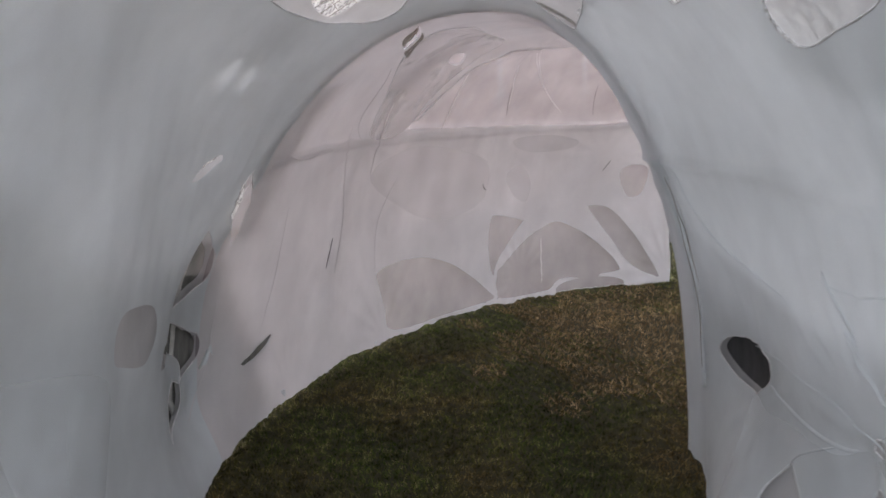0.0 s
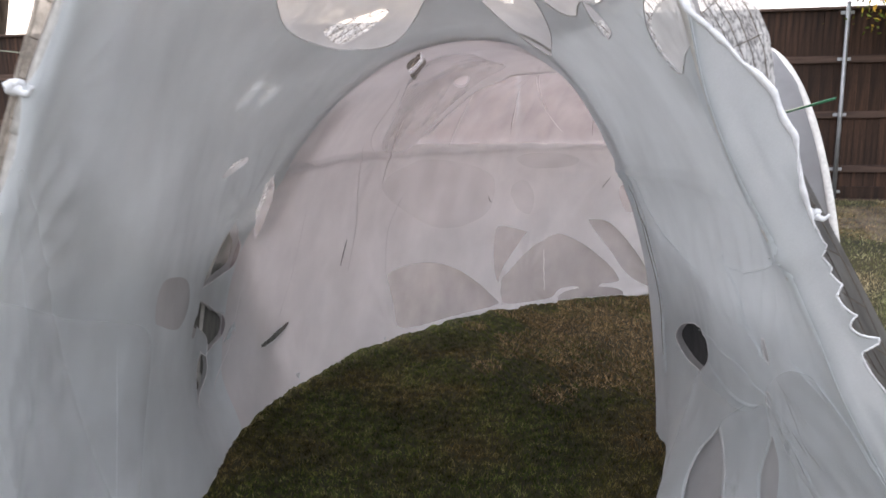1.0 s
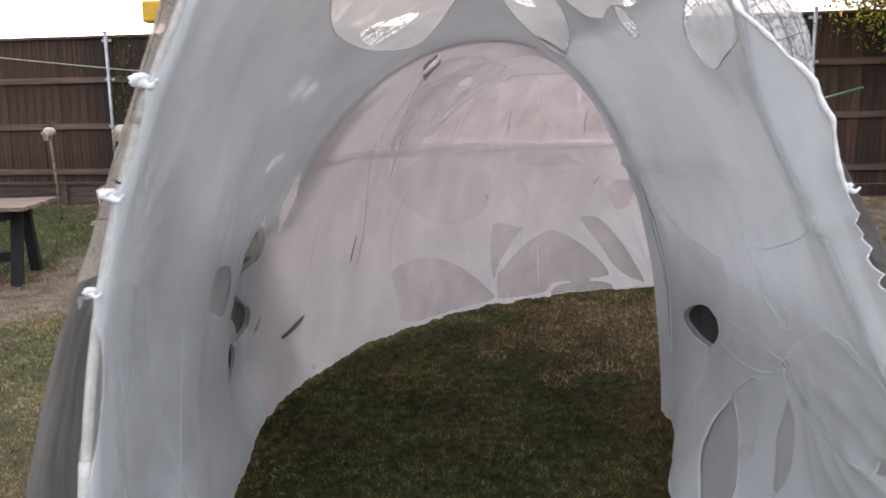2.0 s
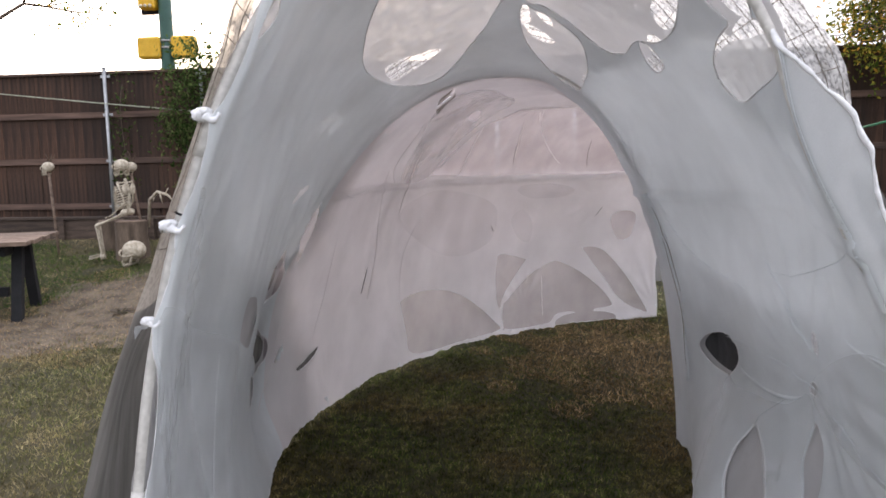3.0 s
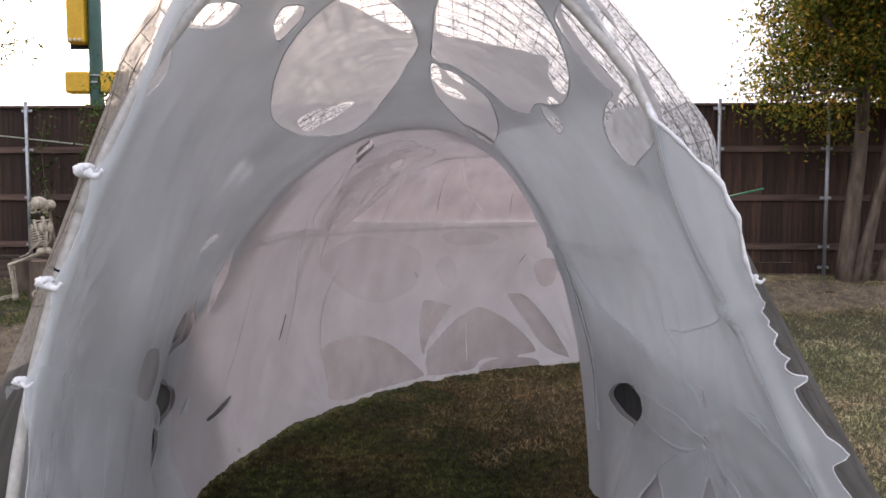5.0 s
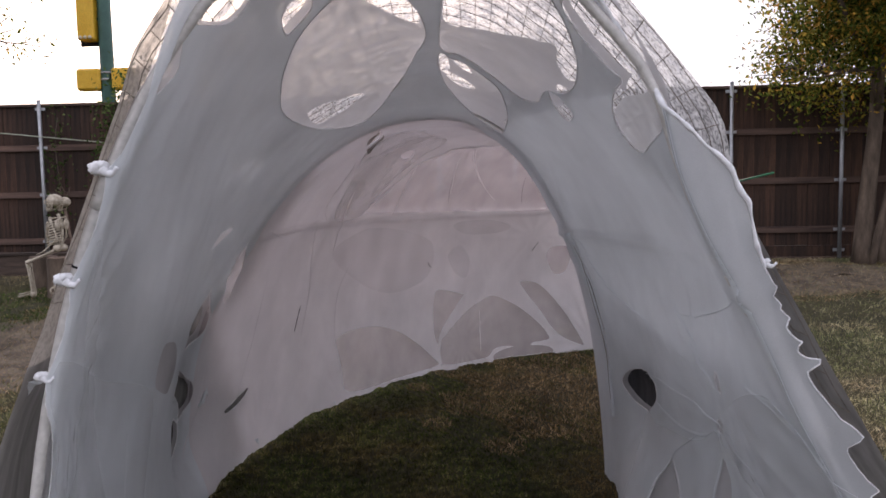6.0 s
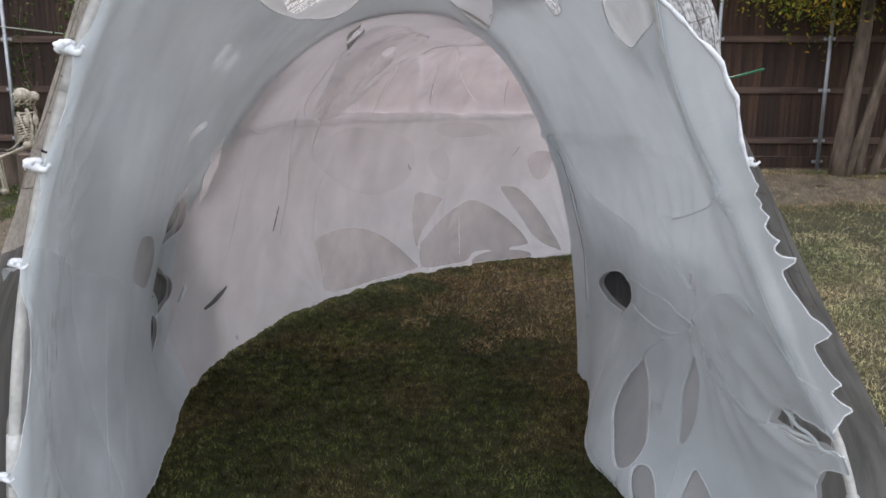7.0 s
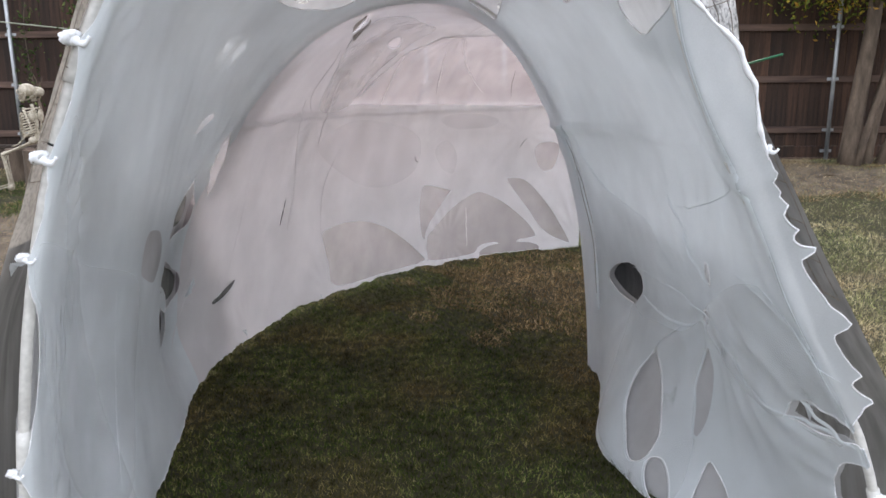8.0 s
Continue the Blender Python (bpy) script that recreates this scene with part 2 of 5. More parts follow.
def tunnel(s, u, off=0.0):
    p = tunnel_plain(s, u)
    if np.any(off):
        e = 1e-3
        n = np.cross(tunnel_plain(np.add(s, e), u) - tunnel_plain(np.subtract(s, e), u), tunnel_plain(s, np.add(u, e)) - tunnel_plain(s, np.subtract(u, e)))
        n /= np.linalg.norm(n, axis=-1)[..., None] + 1e-12
        p = p - np.asarray(off)[..., None] * n
    return p


# ---- end of shape ----


def smooth(a, b, v):
    t = np.clip((np.asarray(v, float) - a) / (b - a), 0, 1)
    return t * t * (3 - 2 * t)


def lawn(x, y):
    """Height of the ground: level under the tunnel, rising to the fence."""
    x, y = np.asarray(x, float), np.asarray(y, float)
    dip = 0.012 * np.sin(1.7 * x + 0.6 * y) * np.sin(1.3 * y - 0.4 * x)
    return 0.45 * smooth(4.6, 8.8, y) + dip


# ---- ground ----
def ground_sheet():
    near = np.arange(-14, 16.01, 0.25)
    xs = np.concatenate([[-600, -200, -80, -30], near, [30, 80, 200, 600]])
    ys = np.concatenate([[-600, -200, -60, -20], np.arange(-8, 14.01, 0.25), [30, 80, 200, 600]])
    x, y = np.meshgrid(xs, ys, indexing="ij")
    v = np.stack([x, y, lawn(x, y)], -1).reshape(-1, 3)
    n = len(ys)
    f = [(i * n + k, (i + 1) * n + k, (i + 1) * n + k + 1, i * n + k + 1) for i in range(len(xs) - 1) for k in range(n - 1)]
    return tagged(new("ground", mesh_of("ground", v, f, EARTH)), "uneven backyard lawn of dry and green turf", "ground", kind="structure")


ground_sheet()


def blades(name, count, x0, x1, y0, y1, tall, wide, seed, material, label, keep=None):
    g = np.random.default_rng(seed)
    x, y = g.uniform(x0, x1, count), g.uniform(y0, y1, count)
    if keep is not None:
        ok = keep(x, y)
        x, y = x[ok], y[ok]
    n = len(x)
    h = tall * g.uniform(0.4, 1.0, n)
    a, lean = g.uniform(0, 2 * np.pi, n), g.uniform(0.5, 1.45, n)
    base = np.stack([x, y, lawn(x, y) - 0.004], -1)
    side = np.stack([np.cos(a), np.sin(a), 0 * a], -1) * (wide * g.uniform(0.6, 1.2, n))[:, None]
    b = g.uniform(0, 2 * np.pi, n)
    tip = base + np.stack([np.cos(b) * np.sin(lean) * h, np.sin(b) * np.sin(lean) * h, np.cos(lean) * h + 0.006], -1)
    v = np.stack([base - side, base + side, tip], 1).reshape(-1, 3)
    f = np.arange(3 * n).reshape(-1, 3)
    return tagged(new(name, mesh_of(name, v, f, material, False)), label, "grass", kind="stuff")


BARE = ((-3.5, 5.3, 1.15, 1.5, 1.0), (4.7, 7.7, 1.5, 0.8, 2.0))


def open_air(x, y):
    """Lawn outside the tunnel."""
    left = np.interp(y, (0.3, 2.1, 3.0, 3.8, 4.5, 5.0, 5.3), (-0.57, -0.84, -0.78, -0.52, 0.0, 0.58, 1.4))
    right = np.interp(y, (0.5, 2.3, 3.0), (1.6, 1.12, 1.75))
    bald = np.min([np.hypot((x - cx) / rx, (y - cy) / ry) for cx, cy, rx, ry, _ in BARE], axis=0)
    chance = (np.sin(x * 127.1 + y * 311.7) * 4375.85) % 1.0
    return ((y < 0.35) | (x < left) | (x > right) | (y > 5.3)) & (chance < np.clip(2.0 * (bald - 0.5), 0.55, 1))


def worn(x, y):
    """Below 1 where feet have worn the lawn brown."""
    return np.hypot((x - 1.1) / 0.95, (y - 4.15) / 1.2) + 0.3 * np.sin(9 * x + 2 * y) * np.sin(7 * y)


blades("grass", 330000, -1.4, 2.2, 0.6, 5.6, 0.028, 0.0025, 3, GRASS, "short dark green and straw-coloured lawn grass", lambda x, y: worn(x, y) > 0.8 + 0.5 * np.sin(x * 91.7 + y * 53.3))
blades("grass", 40000, -0.2, 1.8, 2.4, 5.6, 0.04, 0.0030, 6, WORN, "worn brown lawn grass at the tunnel bend", lambda x, y: worn(x, y) < 1)
blades("grass", 90000, -7.0, 7.5, -5.0, 0.6, 0.05, 0.006, 8, STRAW, "patchy dry lawn grass before the tunnel mouth", open_air)
blades("grass", 40000, -8.0, -3.9, 4.4, 7.9, 0.06, 0.0034, 9, LUSH, "greener lawn grass round the picnic table", lambda x, y: np.hypot((x + 6.2) / 2.0, (y - 6.3) / 1.6) + 0.25 * np.sin(5 * x) * np.sin(4 * y) < 1)
blades("grass", 70000, -3.4, -0.5, 0.0, 4.6, 0.036, 0.0032, 12, STRAW, "dense lawn grass close beside the tunnel", open_air)
blades("grass", 70000, 1.1, 4.2, 0.2, 6.0, 0.036, 0.0032, 13, PALE, "dense lawn grass close beside the tunnel", open_air)
blades("grass", 150000, 1.2, 8.5, -0.2, 9.0, 0.05, 0.0030, 4, PALE, "patchy dry lawn grass beside the tunnel", open_air)
blades("grass", 150000, -8.5, -0.6, -0.2, 9.0, 0.05, 0.0030, 5, STRAW, "patchy dry lawn grass beside the tunnel", open_air)

blades("grass", 26000, -4.9, -2.2, 3.6, 7.0, 0.035, 0.0034, 16, WORN, "thin worn grass on the bare patch", lambda x, y: np.hypot((x + 3.5) / 1.3, (y - 5.3) / 1.7) + 0.3 * np.sin(6 * x) * np.sin(5 * y) < 1)
blades("grass", 26000, 3.0, 6.4, 6.7, 8.7, 0.035, 0.0034, 17, WORN, "thin worn grass on the bare patch", lambda x, y: np.hypot((x - 4.7) / 1.7, (y - 7.7) / 1.0) + 0.3 * np.sin(6 * x) * np.sin(5 * y) < 1)
SAND = surface("bare_soil", (0.06, 0.045, 0.03), (0.22, 0.17, 0.12), 6.0, 0.95, 0, 1.0, 45, (1, 1, 1), 0.0, 0.6)
for cx, cy, rx, ry, seed in BARE:
    a = np.linspace(0, 2 * np.pi, 48, endpoint=False)
    rings = np.linspace(0.05, 1, 10)
    ring, turn = np.meshgrid(rings, a, indexing="ij")
    edge = 1 + 0.16 * np.sin(3 * turn + seed) + 0.10 * np.sin(7 * turn + 2 * seed) + 0.06 * np.sin(13 * turn)
    x, y = cx + rx * ring * edge * np.cos(turn), cy + ry * ring * edge * np.sin(turn)
    v = np.stack([x, y, lawn(x, y) + 0.010 * (1 - ring**4) - 0.002], -1).reshape(-1, 3)
    f = [(i * 48 + k, (i + 1) * 48 + k, (i + 1) * 48 + (k + 1) % 48, i * 48 + (k + 1) % 48) for i in range(9) for k in range(48)] + [tuple(range(47, -1, -1))]
    tagged(new("bare_ground", mesh_of("bare_ground", v, f, SAND)), "pale bare soil worn into the lawn", "ground", kind="structure")

# ---- tunnel frame ----
tunnel_frame = thing("tunnel_frame", (0.4, 2.4, 0), "arched tunnel frame of white plastic pipe and welded wire", "tunnel frame")


def bowed(u):
    """How far the front pipe springs outward near the crown and is pulled inward by the cloth along its right side."""
    return 0.03 * smooth(0.1, 0.25, u) * (1 - smooth(0.33, 0.42, u)) - 0.06 * smooth(0.34, 0.48, u) * (1 - smooth(0.60, 0.76, u))


def shell(s, u):
    """How far the wire stands outside the hoops: tight at the mouth, wider towards its feet."""
    left = np.interp(-u, (0, 0.30, 0.345, 0.40, 0.45, 0.48, 0.52, 0.56, 0.60, 0.64, 0.69, 0.75, 0.82), (0.03, 0.025, -0.008, -0.006, -0.03, -0.038, -0.045, -0.040, -0.031, -0.028, -0.010, 0.025, 0.055))
    mouth = np.where(u > 0, 0.035 - 0.07 * smooth(0.39, 0.46, u) + 0.11 * smooth(0.56, 0.82, u), left)
    inner = np.where(u > 0, 0.05, 0.03) + np.where(u > 0, 0.07, 0.09) * smooth(0.60, 0.78, np.abs(u)) * (1 - smooth(0.95, 1.2, s))
    inner = inner + 0.05 * smooth(0.7, 0.95, s) * (1 - smooth(1.2, 1.5, s)) * smooth(0.5, 0.6, -u)
    return mouth + (inner - mouth) * np.where(u > 0, smooth(0.02, 0.3, s), smooth(0.0, 0.26, s))


def hoop(s, radius, off, name="hoop", u0=-1.0, u1=1.0):
    u = np.linspace(u0, u1, 61)
    bulge = 0.13 * smooth(0.52, 0.76, -u) * (1 - smooth(0.90, 1.0, -u)) if 0.5 < s < 1.5 else 0 * u
    v, f = tube(tunnel(np.full_like(u, s), u, off + bulge + (bowed(u) if s < 0.5 else 0 * u)), radius, 10)
    return under(new(name, mesh_of(name, v, f, PVC)), tunnel_frame)


for s, off in ((0.015, -0.05), (1.0, 0.022), (2.4, 0.027), (7.0, 0.05)):
    hoop(s, 0.0118 if s < 6 else 0.018, off)
for u, s0, s1 in ((-0.525, 1.0, 6.0), (0.515, 0.35, 2.0)):
    s = np.linspace(s0, s1, 60)
    v, f = tube(tunnel(s, np.full_like(s, u), 0.026), 0.0105, 8)
    under(new("purlin", mesh_of("purlin", v, f, PVC)), tunnel_frame)


def coupling(s, u, spread=0.018):
    w = np.linspace(u - spread, u + spread, 4)
    v, f = tube(tunnel(np.full_like(w, s), w, -0.05 + bowed(w) if s < 0.5 else 0.022), 0.0155, 12)
    under(new("coupling", mesh_of("coupling", v, f, PVC)), tunnel_frame)


for u in (-0.82, -0.52, 0.515, 0.8):
    coupling(0.015, u)
coupling(1.0, 0.515)
coupling(1.0, -0.525)


def pipe_band(u):
    """A thin black tie pulled tight round the front pipe."""
    a, b = tunnel(0.015, u - 0.0009, -0.05 + bowed(u)), tunnel(0.015, u + 0.0009, -0.05 + bowed(u))
    v, f = tube([a, b], 0.0128, 14)
    tagged(under(new("band", mesh_of("band", v, f, BLACK)), tunnel_frame), "thin black tie round the pipe")


for u in (-0.588, 0.503):
    pipe_band(u)

bars = []
for u in np.concatenate([np.arange(0.56, 0.60, 0.006), np.arange(0.63, 0.66, 0.006)]):
    w = np.array((u, u + 0.003))
    bars.append(tube(tunnel(np.full(2, 0.008), w, -0.0595 + bowed(w)), 0.0045, 5))
v, f = joined(bars)
tagged(under(new("printing", mesh_of("printing", v, f, WIRE)), tunnel_frame), "row of dark printed marks on the pipe", kind="stuff")
v, f = tube([tunnel(0.02, 0.70, -0.03), tunnel(0.10, 0.78, 0.02), tunnel(0.22, 0.90, 0.03)], 0.008, 8)
under(new("brace", mesh_of("brace", v, f, PVC)), tunnel_frame)


def wire_net():
    pieces = []
    for u in np.arange(-0.62, 0.63, 0.031):
        s = np.concatenate([np.linspace(0.0, 1.0, 30), np.linspace(1.1, 7.0, 60)])
        wob = 0.006 * np.sin(s * 9 + u * 40)
        pieces.append(tube(tunnel(s, np.full_like(s, u) + 0.1 * wob, shell(s, u) + 0.3 * wob), 0.0012, 3))
    for s in np.concatenate([np.arange(0.0, 1.0, 0.036), np.arange(1.0, 7.01, 0.09)]):
        u = np.linspace(-0.62, 0.62, 60)
        pieces.append(tube(tunnel(np.full_like(u, s), u, shell(s, u) + 0.002 * np.sin(u * 60)), 0.0012, 3))
    v, f = joined(pieces)
    return tagged(under(new("wire_net", mesh_of("wire_net", v, f, WIRE)), tunnel_frame), "rusty welded wire netting", kind="stuff")


wire_net()


# ---- cloth ----
def reach(s):
    """Metres along the tunnel for a count of hoops."""
    s = np.asarray(s, float)
    return np.where(s < 1, 1.85 * s, 1.85 + 0.75 * (s - 1))


ROUND, LEAF = 0, 1


def outside(s, u, holes):
    """Positive outside all holes. A hole: place (s, u), half sizes in metres, turn in degrees, kind."""
    value = np.full(np.broadcast(s, u).shape, 9.0)
    for hs, hu, a, b, turn, kind in holes:
        x, y = reach(s) - reach(hs), 2.35 * (u - hu)
        c, k = math.cos(radians(turn)), math.sin(radians(turn))
        x, y = (c * x + k * y) / a, (c * y - k * x) / b
        f = np.abs(y) + x * x - 1 if kind == LEAF else np.hypot(x, y) - 1
        value = np.minimum(value, f * min(a, b))
    return value


def outside_blob(s, u, corners):
    """Positive outside a rounded cut whose outline curves through its corners (s, u)."""
    c = np.array(corners, float)
    c = np.stack([reach(c[:, 0]), 2.35 * c[:, 1]], -1)
    a, b, d, e = np.roll(c, 1, 0), c, np.roll(c, -1, 0), np.roll(c, -2, 0)
    f = np.linspace(0, 1, 7, endpoint=False)[None, :, None]
    a, b, d, e = a[:, None], b[:, None], d[:, None], e[:, None]
    line = (0.5 * (2 * b + (d - a) * f + (2 * a - 5 * b + 4 * d - e) * f**2 + (3 * b - a - 3 * d + e) * f**3)).reshape(-1, 2)
    x, y = reach(s), 2.35 * u
    far, within = np.full(x.shape, 9.0), np.zeros(x.shape, bool)
    for (x0, y0), (x1, y1) in zip(line, np.roll(line, -1, 0)):
        dx, dy = x1 - x0, y1 - y0
        t = np.clip(((x - x0) * dx + (y - y0) * dy) / (dx * dx + dy * dy + 1e-12), 0, 1)
        far = np.minimum(far, np.hypot(x - x0 - t * dx, y - y0 - t * dy))
        within ^= ((y0 > y) != (y1 > y)) & (x < x0 + (y - y0) * dx / (dy + (1e-12 if dy >= 0 else -1e-12)))
    return np.where(within, -far, far)


# Torn right through both cloths: small slits, then larger tears.
OPEN = [
    (1.50, -0.882, 0.165, 0.017, 9, LEAF), (0.285, 0.645, 0.05, 0.010, 60, LEAF), (0.345, 0.708, 0.045, 0.018, 30, LEAF),
    (1.39, -0.185, 0.24, 0.035, -25, LEAF), (5.25, -0.985, 0.23, 0.05, 0, ROUND),
]
TEARS = [
    ((0.904, 0.783), (0.853, 0.754), (0.753, 0.734), (0.694, 0.742), (0.694, 0.763), (0.744, 0.794), (0.744, 0.794), (0.841, 0.797)),
    ((0.136, 0.749), (0.136, 0.749), (0.114, 0.728), (0.091, 0.719), (0.07, 0.717), (0.032, 0.718), (-0.01, 0.723), (-0.024, 0.735), (-0.024, 0.735), (0.0, 0.735), (0.07, 0.747)),
    ((0.078, 0.800), (0.053, 0.771), (0.028, 0.760), (-0.02, 0.755), (-0.072, 0.780), (-0.072, 0.840), (0.032, 0.848), (0.074, 0.823)),
    ((0.44, 0.272), (0.412, 0.283), (0.412, 0.302), (0.428, 0.32), (0.485, 0.318), (0.478, 0.293)),
    ((0.97, -0.538), (0.97, -0.538), (0.955, -0.57), (1.04, -0.637), (1.13, -0.684), (1.13, -0.684), (1.115, -0.62), (1.05, -0.575)),
    ((0.90, -0.638), (0.90, -0.638), (0.865, -0.69), (0.85, -0.748), (0.85, -0.748), (1.01, -0.738), (1.045, -0.694), (0.98, -0.665)),
    ((0.86, -0.766), (0.86, -0.766), (0.82, -0.79), (0.945, -0.832), (0.965, -0.862), (0.965, -0.862), (1.06, -0.846), (1.02, -0.806)),
    ((0.75, -0.52), (0.75, -0.52), (0.68, -0.537), (0.645, -0.559), (0.645, -0.559), (0.70, -0.552), (0.765, -0.527)),
    ((0.765, -0.775), (0.75, -0.803), (0.75, -0.803), (0.84, -0.808), (0.84, -0.79)),
    ((0.92, -0.854), (0.92, -0.854), (0.89, -0.88), (0.883, -0.92), (0.883, -0.92), (0.965, -0.90), (0.965, -0.87)),
]
# Torn out of the outer gauze alone.
# A wider gap behind the eye-shaped tear leaves one edge to it.
GAPS = [(0.80, 0.770, 0.135, 0.052, 0, ROUND), (0.64, 0.07, 0.10, 0.03, 40, LEAF)]
GAP_CUTS = [
    ((0.277, -0.13), (0.338, -0.10), (0.416, -0.06), (0.455, -0.025), (0.416, -0.022), (0.364, -0.03), (0.30, -0.05), (0.24, -0.09)), ((0.70, -0.272), (0.705, -0.239), (0.728, -0.205), (0.765, -0.150), (0.83, -0.205), (0.81, -0.262)), ((0.59, 0.006), (0.60, 0.025), (0.677, 0.036), (0.70, 0.014), (0.66, 0.004)), ((0.70, 0.02), (0.72, 0.06), (0.774, 0.105), (0.80, 0.08), (0.765, 0.04)),
    ((0.30, 0.05), (0.16, 0.13), (0.13, 0.20), (0.160, 0.252), (0.217, 0.280), (0.31, 0.293), (0.372, 0.282), (0.352, 0.256), (0.295, 0.247), (0.335, 0.216), (0.40, 0.162), (0.44, 0.096), (0.445, 0.035), (0.38, 0.03)),
    ((0.06, 0.36), (0.10, 0.335), (0.17, 0.345), (0.14, 0.385), (0.10, 0.395)),
    ((0.585, -0.402), (0.63, -0.398), (0.62, -0.43), (0.598, -0.448), (0.585, -0.435)), ((0.67, -0.392), (0.71, -0.398), (0.70, -0.42), (0.67, -0.432), (0.655, -0.412)),
    ((0.03, 0.44), (0.20, 0.33), (0.5, 0.295), (0.84, 0.215), (0.955, 0.23), (0.955, 0.50), (0.93, 0.62), (0.6, 0.635), (0.2, 0.61), (0.04, 0.58)),
]
# Torn through both cloths round the crown of the mouth.
CROWN_TEARS = [
    ((0.012, -0.422), (0.010, -0.40), (0.012, -0.385), (0.016, -0.358), (0.016, -0.358), (0.028, -0.366), (0.044, -0.384), (0.038, -0.402)),
    ((0.028, -0.336), (0.041, -0.31), (0.066, -0.293), (0.129, -0.262), (0.141, -0.279), (0.129, -0.305), (0.074, -0.325)),
    ((0.246, -0.236), (0.221, -0.225), (0.208, -0.207), (0.233, -0.182), (0.263, -0.19), (0.284, -0.216), (0.292, -0.239)),
    ((0.12, 0.238), (0.06, 0.242), (0.03, 0.27), (0.024, 0.305), (0.049, 0.334), (0.078, 0.340), (0.118, 0.326), (0.133, 0.305), (0.137, 0.268)),
    ((0.972, 0.53), (0.984, 0.53), (0.988, 0.60), (0.986, 0.70), (0.98, 0.78), (0.98, 0.78), (0.974, 0.70), (0.970, 0.60)),
]
# Cut out of the inner cloth alone: ovals and leaves, then the large cuts round the crown of the mouth.
BACK_CUTS = [
    ((2.912, -0.85), (2.912, -0.85), (3.138, -0.838), (3.417, -0.845), (3.669, -0.872), (3.904, -0.915), (4.217, -0.98), (4.217, -0.98), (3.921, -0.984), (3.147, -0.982), (3.03, -0.925)),
    ((4.217, -0.92), (4.217, -0.92), (4.504, -0.865), (4.721, -0.83), (4.93, -0.812), (5.174, -0.845), (5.374, -0.895), (5.496, -0.94), (5.469, -0.957), (5.0, -0.962), (4.84, -0.984), (4.313, -0.984), (4.217, -0.96)),
    ((4.095, -0.80), (4.165, -0.775), (4.547, -0.80), (4.547, -0.80), (4.373, -0.85), (4.226, -0.895), (4.173, -0.93), (4.113, -0.88)),
    ((5.198, -0.774), (5.198, -0.774), (5.389, -0.785), (5.609, -0.86), (5.80, -0.94), (5.90, -0.983), (5.90, -0.983), (5.70, -0.962), (5.555, -0.93), (5.43, -0.875), (5.30, -0.82)),
    ((5.443, -0.685), (5.53, -0.66), (5.68, -0.67), (5.70, -0.71), (5.643, -0.755), (5.53, -0.755)),
]
RIGHT_CUTS = [
    ((0.589, 0.814), (0.589, 0.814), (0.552, 0.834), (0.514, 0.868), (0.485, 0.897), (0.489, 0.928), (0.506, 0.948), (0.543, 0.957), (0.602, 0.923), (0.636, 0.897), (0.636, 0.860)),
    ((0.367, 0.748), (0.367, 0.748), (0.355, 0.771), (0.372, 0.820), (0.388, 0.857), (0.405, 0.874), (0.414, 0.843), (0.414, 0.805)),
    ((0.485, 0.940), (0.451, 0.923), (0.414, 0.946), (0.401, 0.983), (0.447, 0.983)),
    ((0.363, 0.897), (0.338, 0.897), (0.309, 0.917), (0.288, 0.948), (0.300, 0.983), (0.359, 0.983)),
]
CUTS = [
    ((0.255, -0.14), (0.313, -0.216), (0.359, -0.253), (0.43, -0.286), (0.55, -0.31), (0.725, -0.287), (0.865, -0.234), (0.91, -0.178), (0.87, -0.135), (0.77, -0.088), (0.64, -0.050), (0.48, -0.014), (0.34, -0.03), (0.26, -0.08)),
    ((0.55, 0.012), (0.41, 0.022), (0.30, 0.04), (0.17, 0.12), (0.125, 0.20), (0.155, 0.259), (0.215, 0.286), (0.30, 0.297), (0.38, 0.289), (0.428, 0.269), (0.475, 0.263), (0.55, 0.26), (0.605, 0.232), (0.608, 0.19), (0.585, 0.14), (0.568, 0.08)),
    ((0.58, 0.006), (0.592, 0.06), (0.625, 0.14), (0.66, 0.178), (0.778, 0.212), (0.899, 0.218), (0.972, 0.208), (0.94, 0.128), (0.80, 0.035), (0.68, 0.004)),
    ((0.22, 0.345), (0.15, 0.333), (0.074, 0.336), (0.025, 0.351), (0.022, 0.368), (0.035, 0.383), (0.13, 0.392), (0.225, 0.400), (0.258, 0.392), (0.262, 0.368)),
    ((2.633, -0.25), (2.613, -0.216), (2.814, -0.222), (2.934, -0.265), (2.834, -0.273)),
    ((2.851, -0.495), (2.851, -0.495), (2.95, -0.43), (3.121, -0.36), (3.20, -0.285), (3.33, -0.22), (3.58, -0.18), (4.2, -0.155), (5.0, -0.18), (5.6, -0.30), (5.6, -0.50), (4.3, -0.505)),
]
SIDE_CUTS = [
    ((0.48, -0.695), (0.48, -0.735), (0.53, -0.752), (0.63, -0.770), (0.68, -0.755), (0.66, -0.715), (0.57, -0.695)),
]
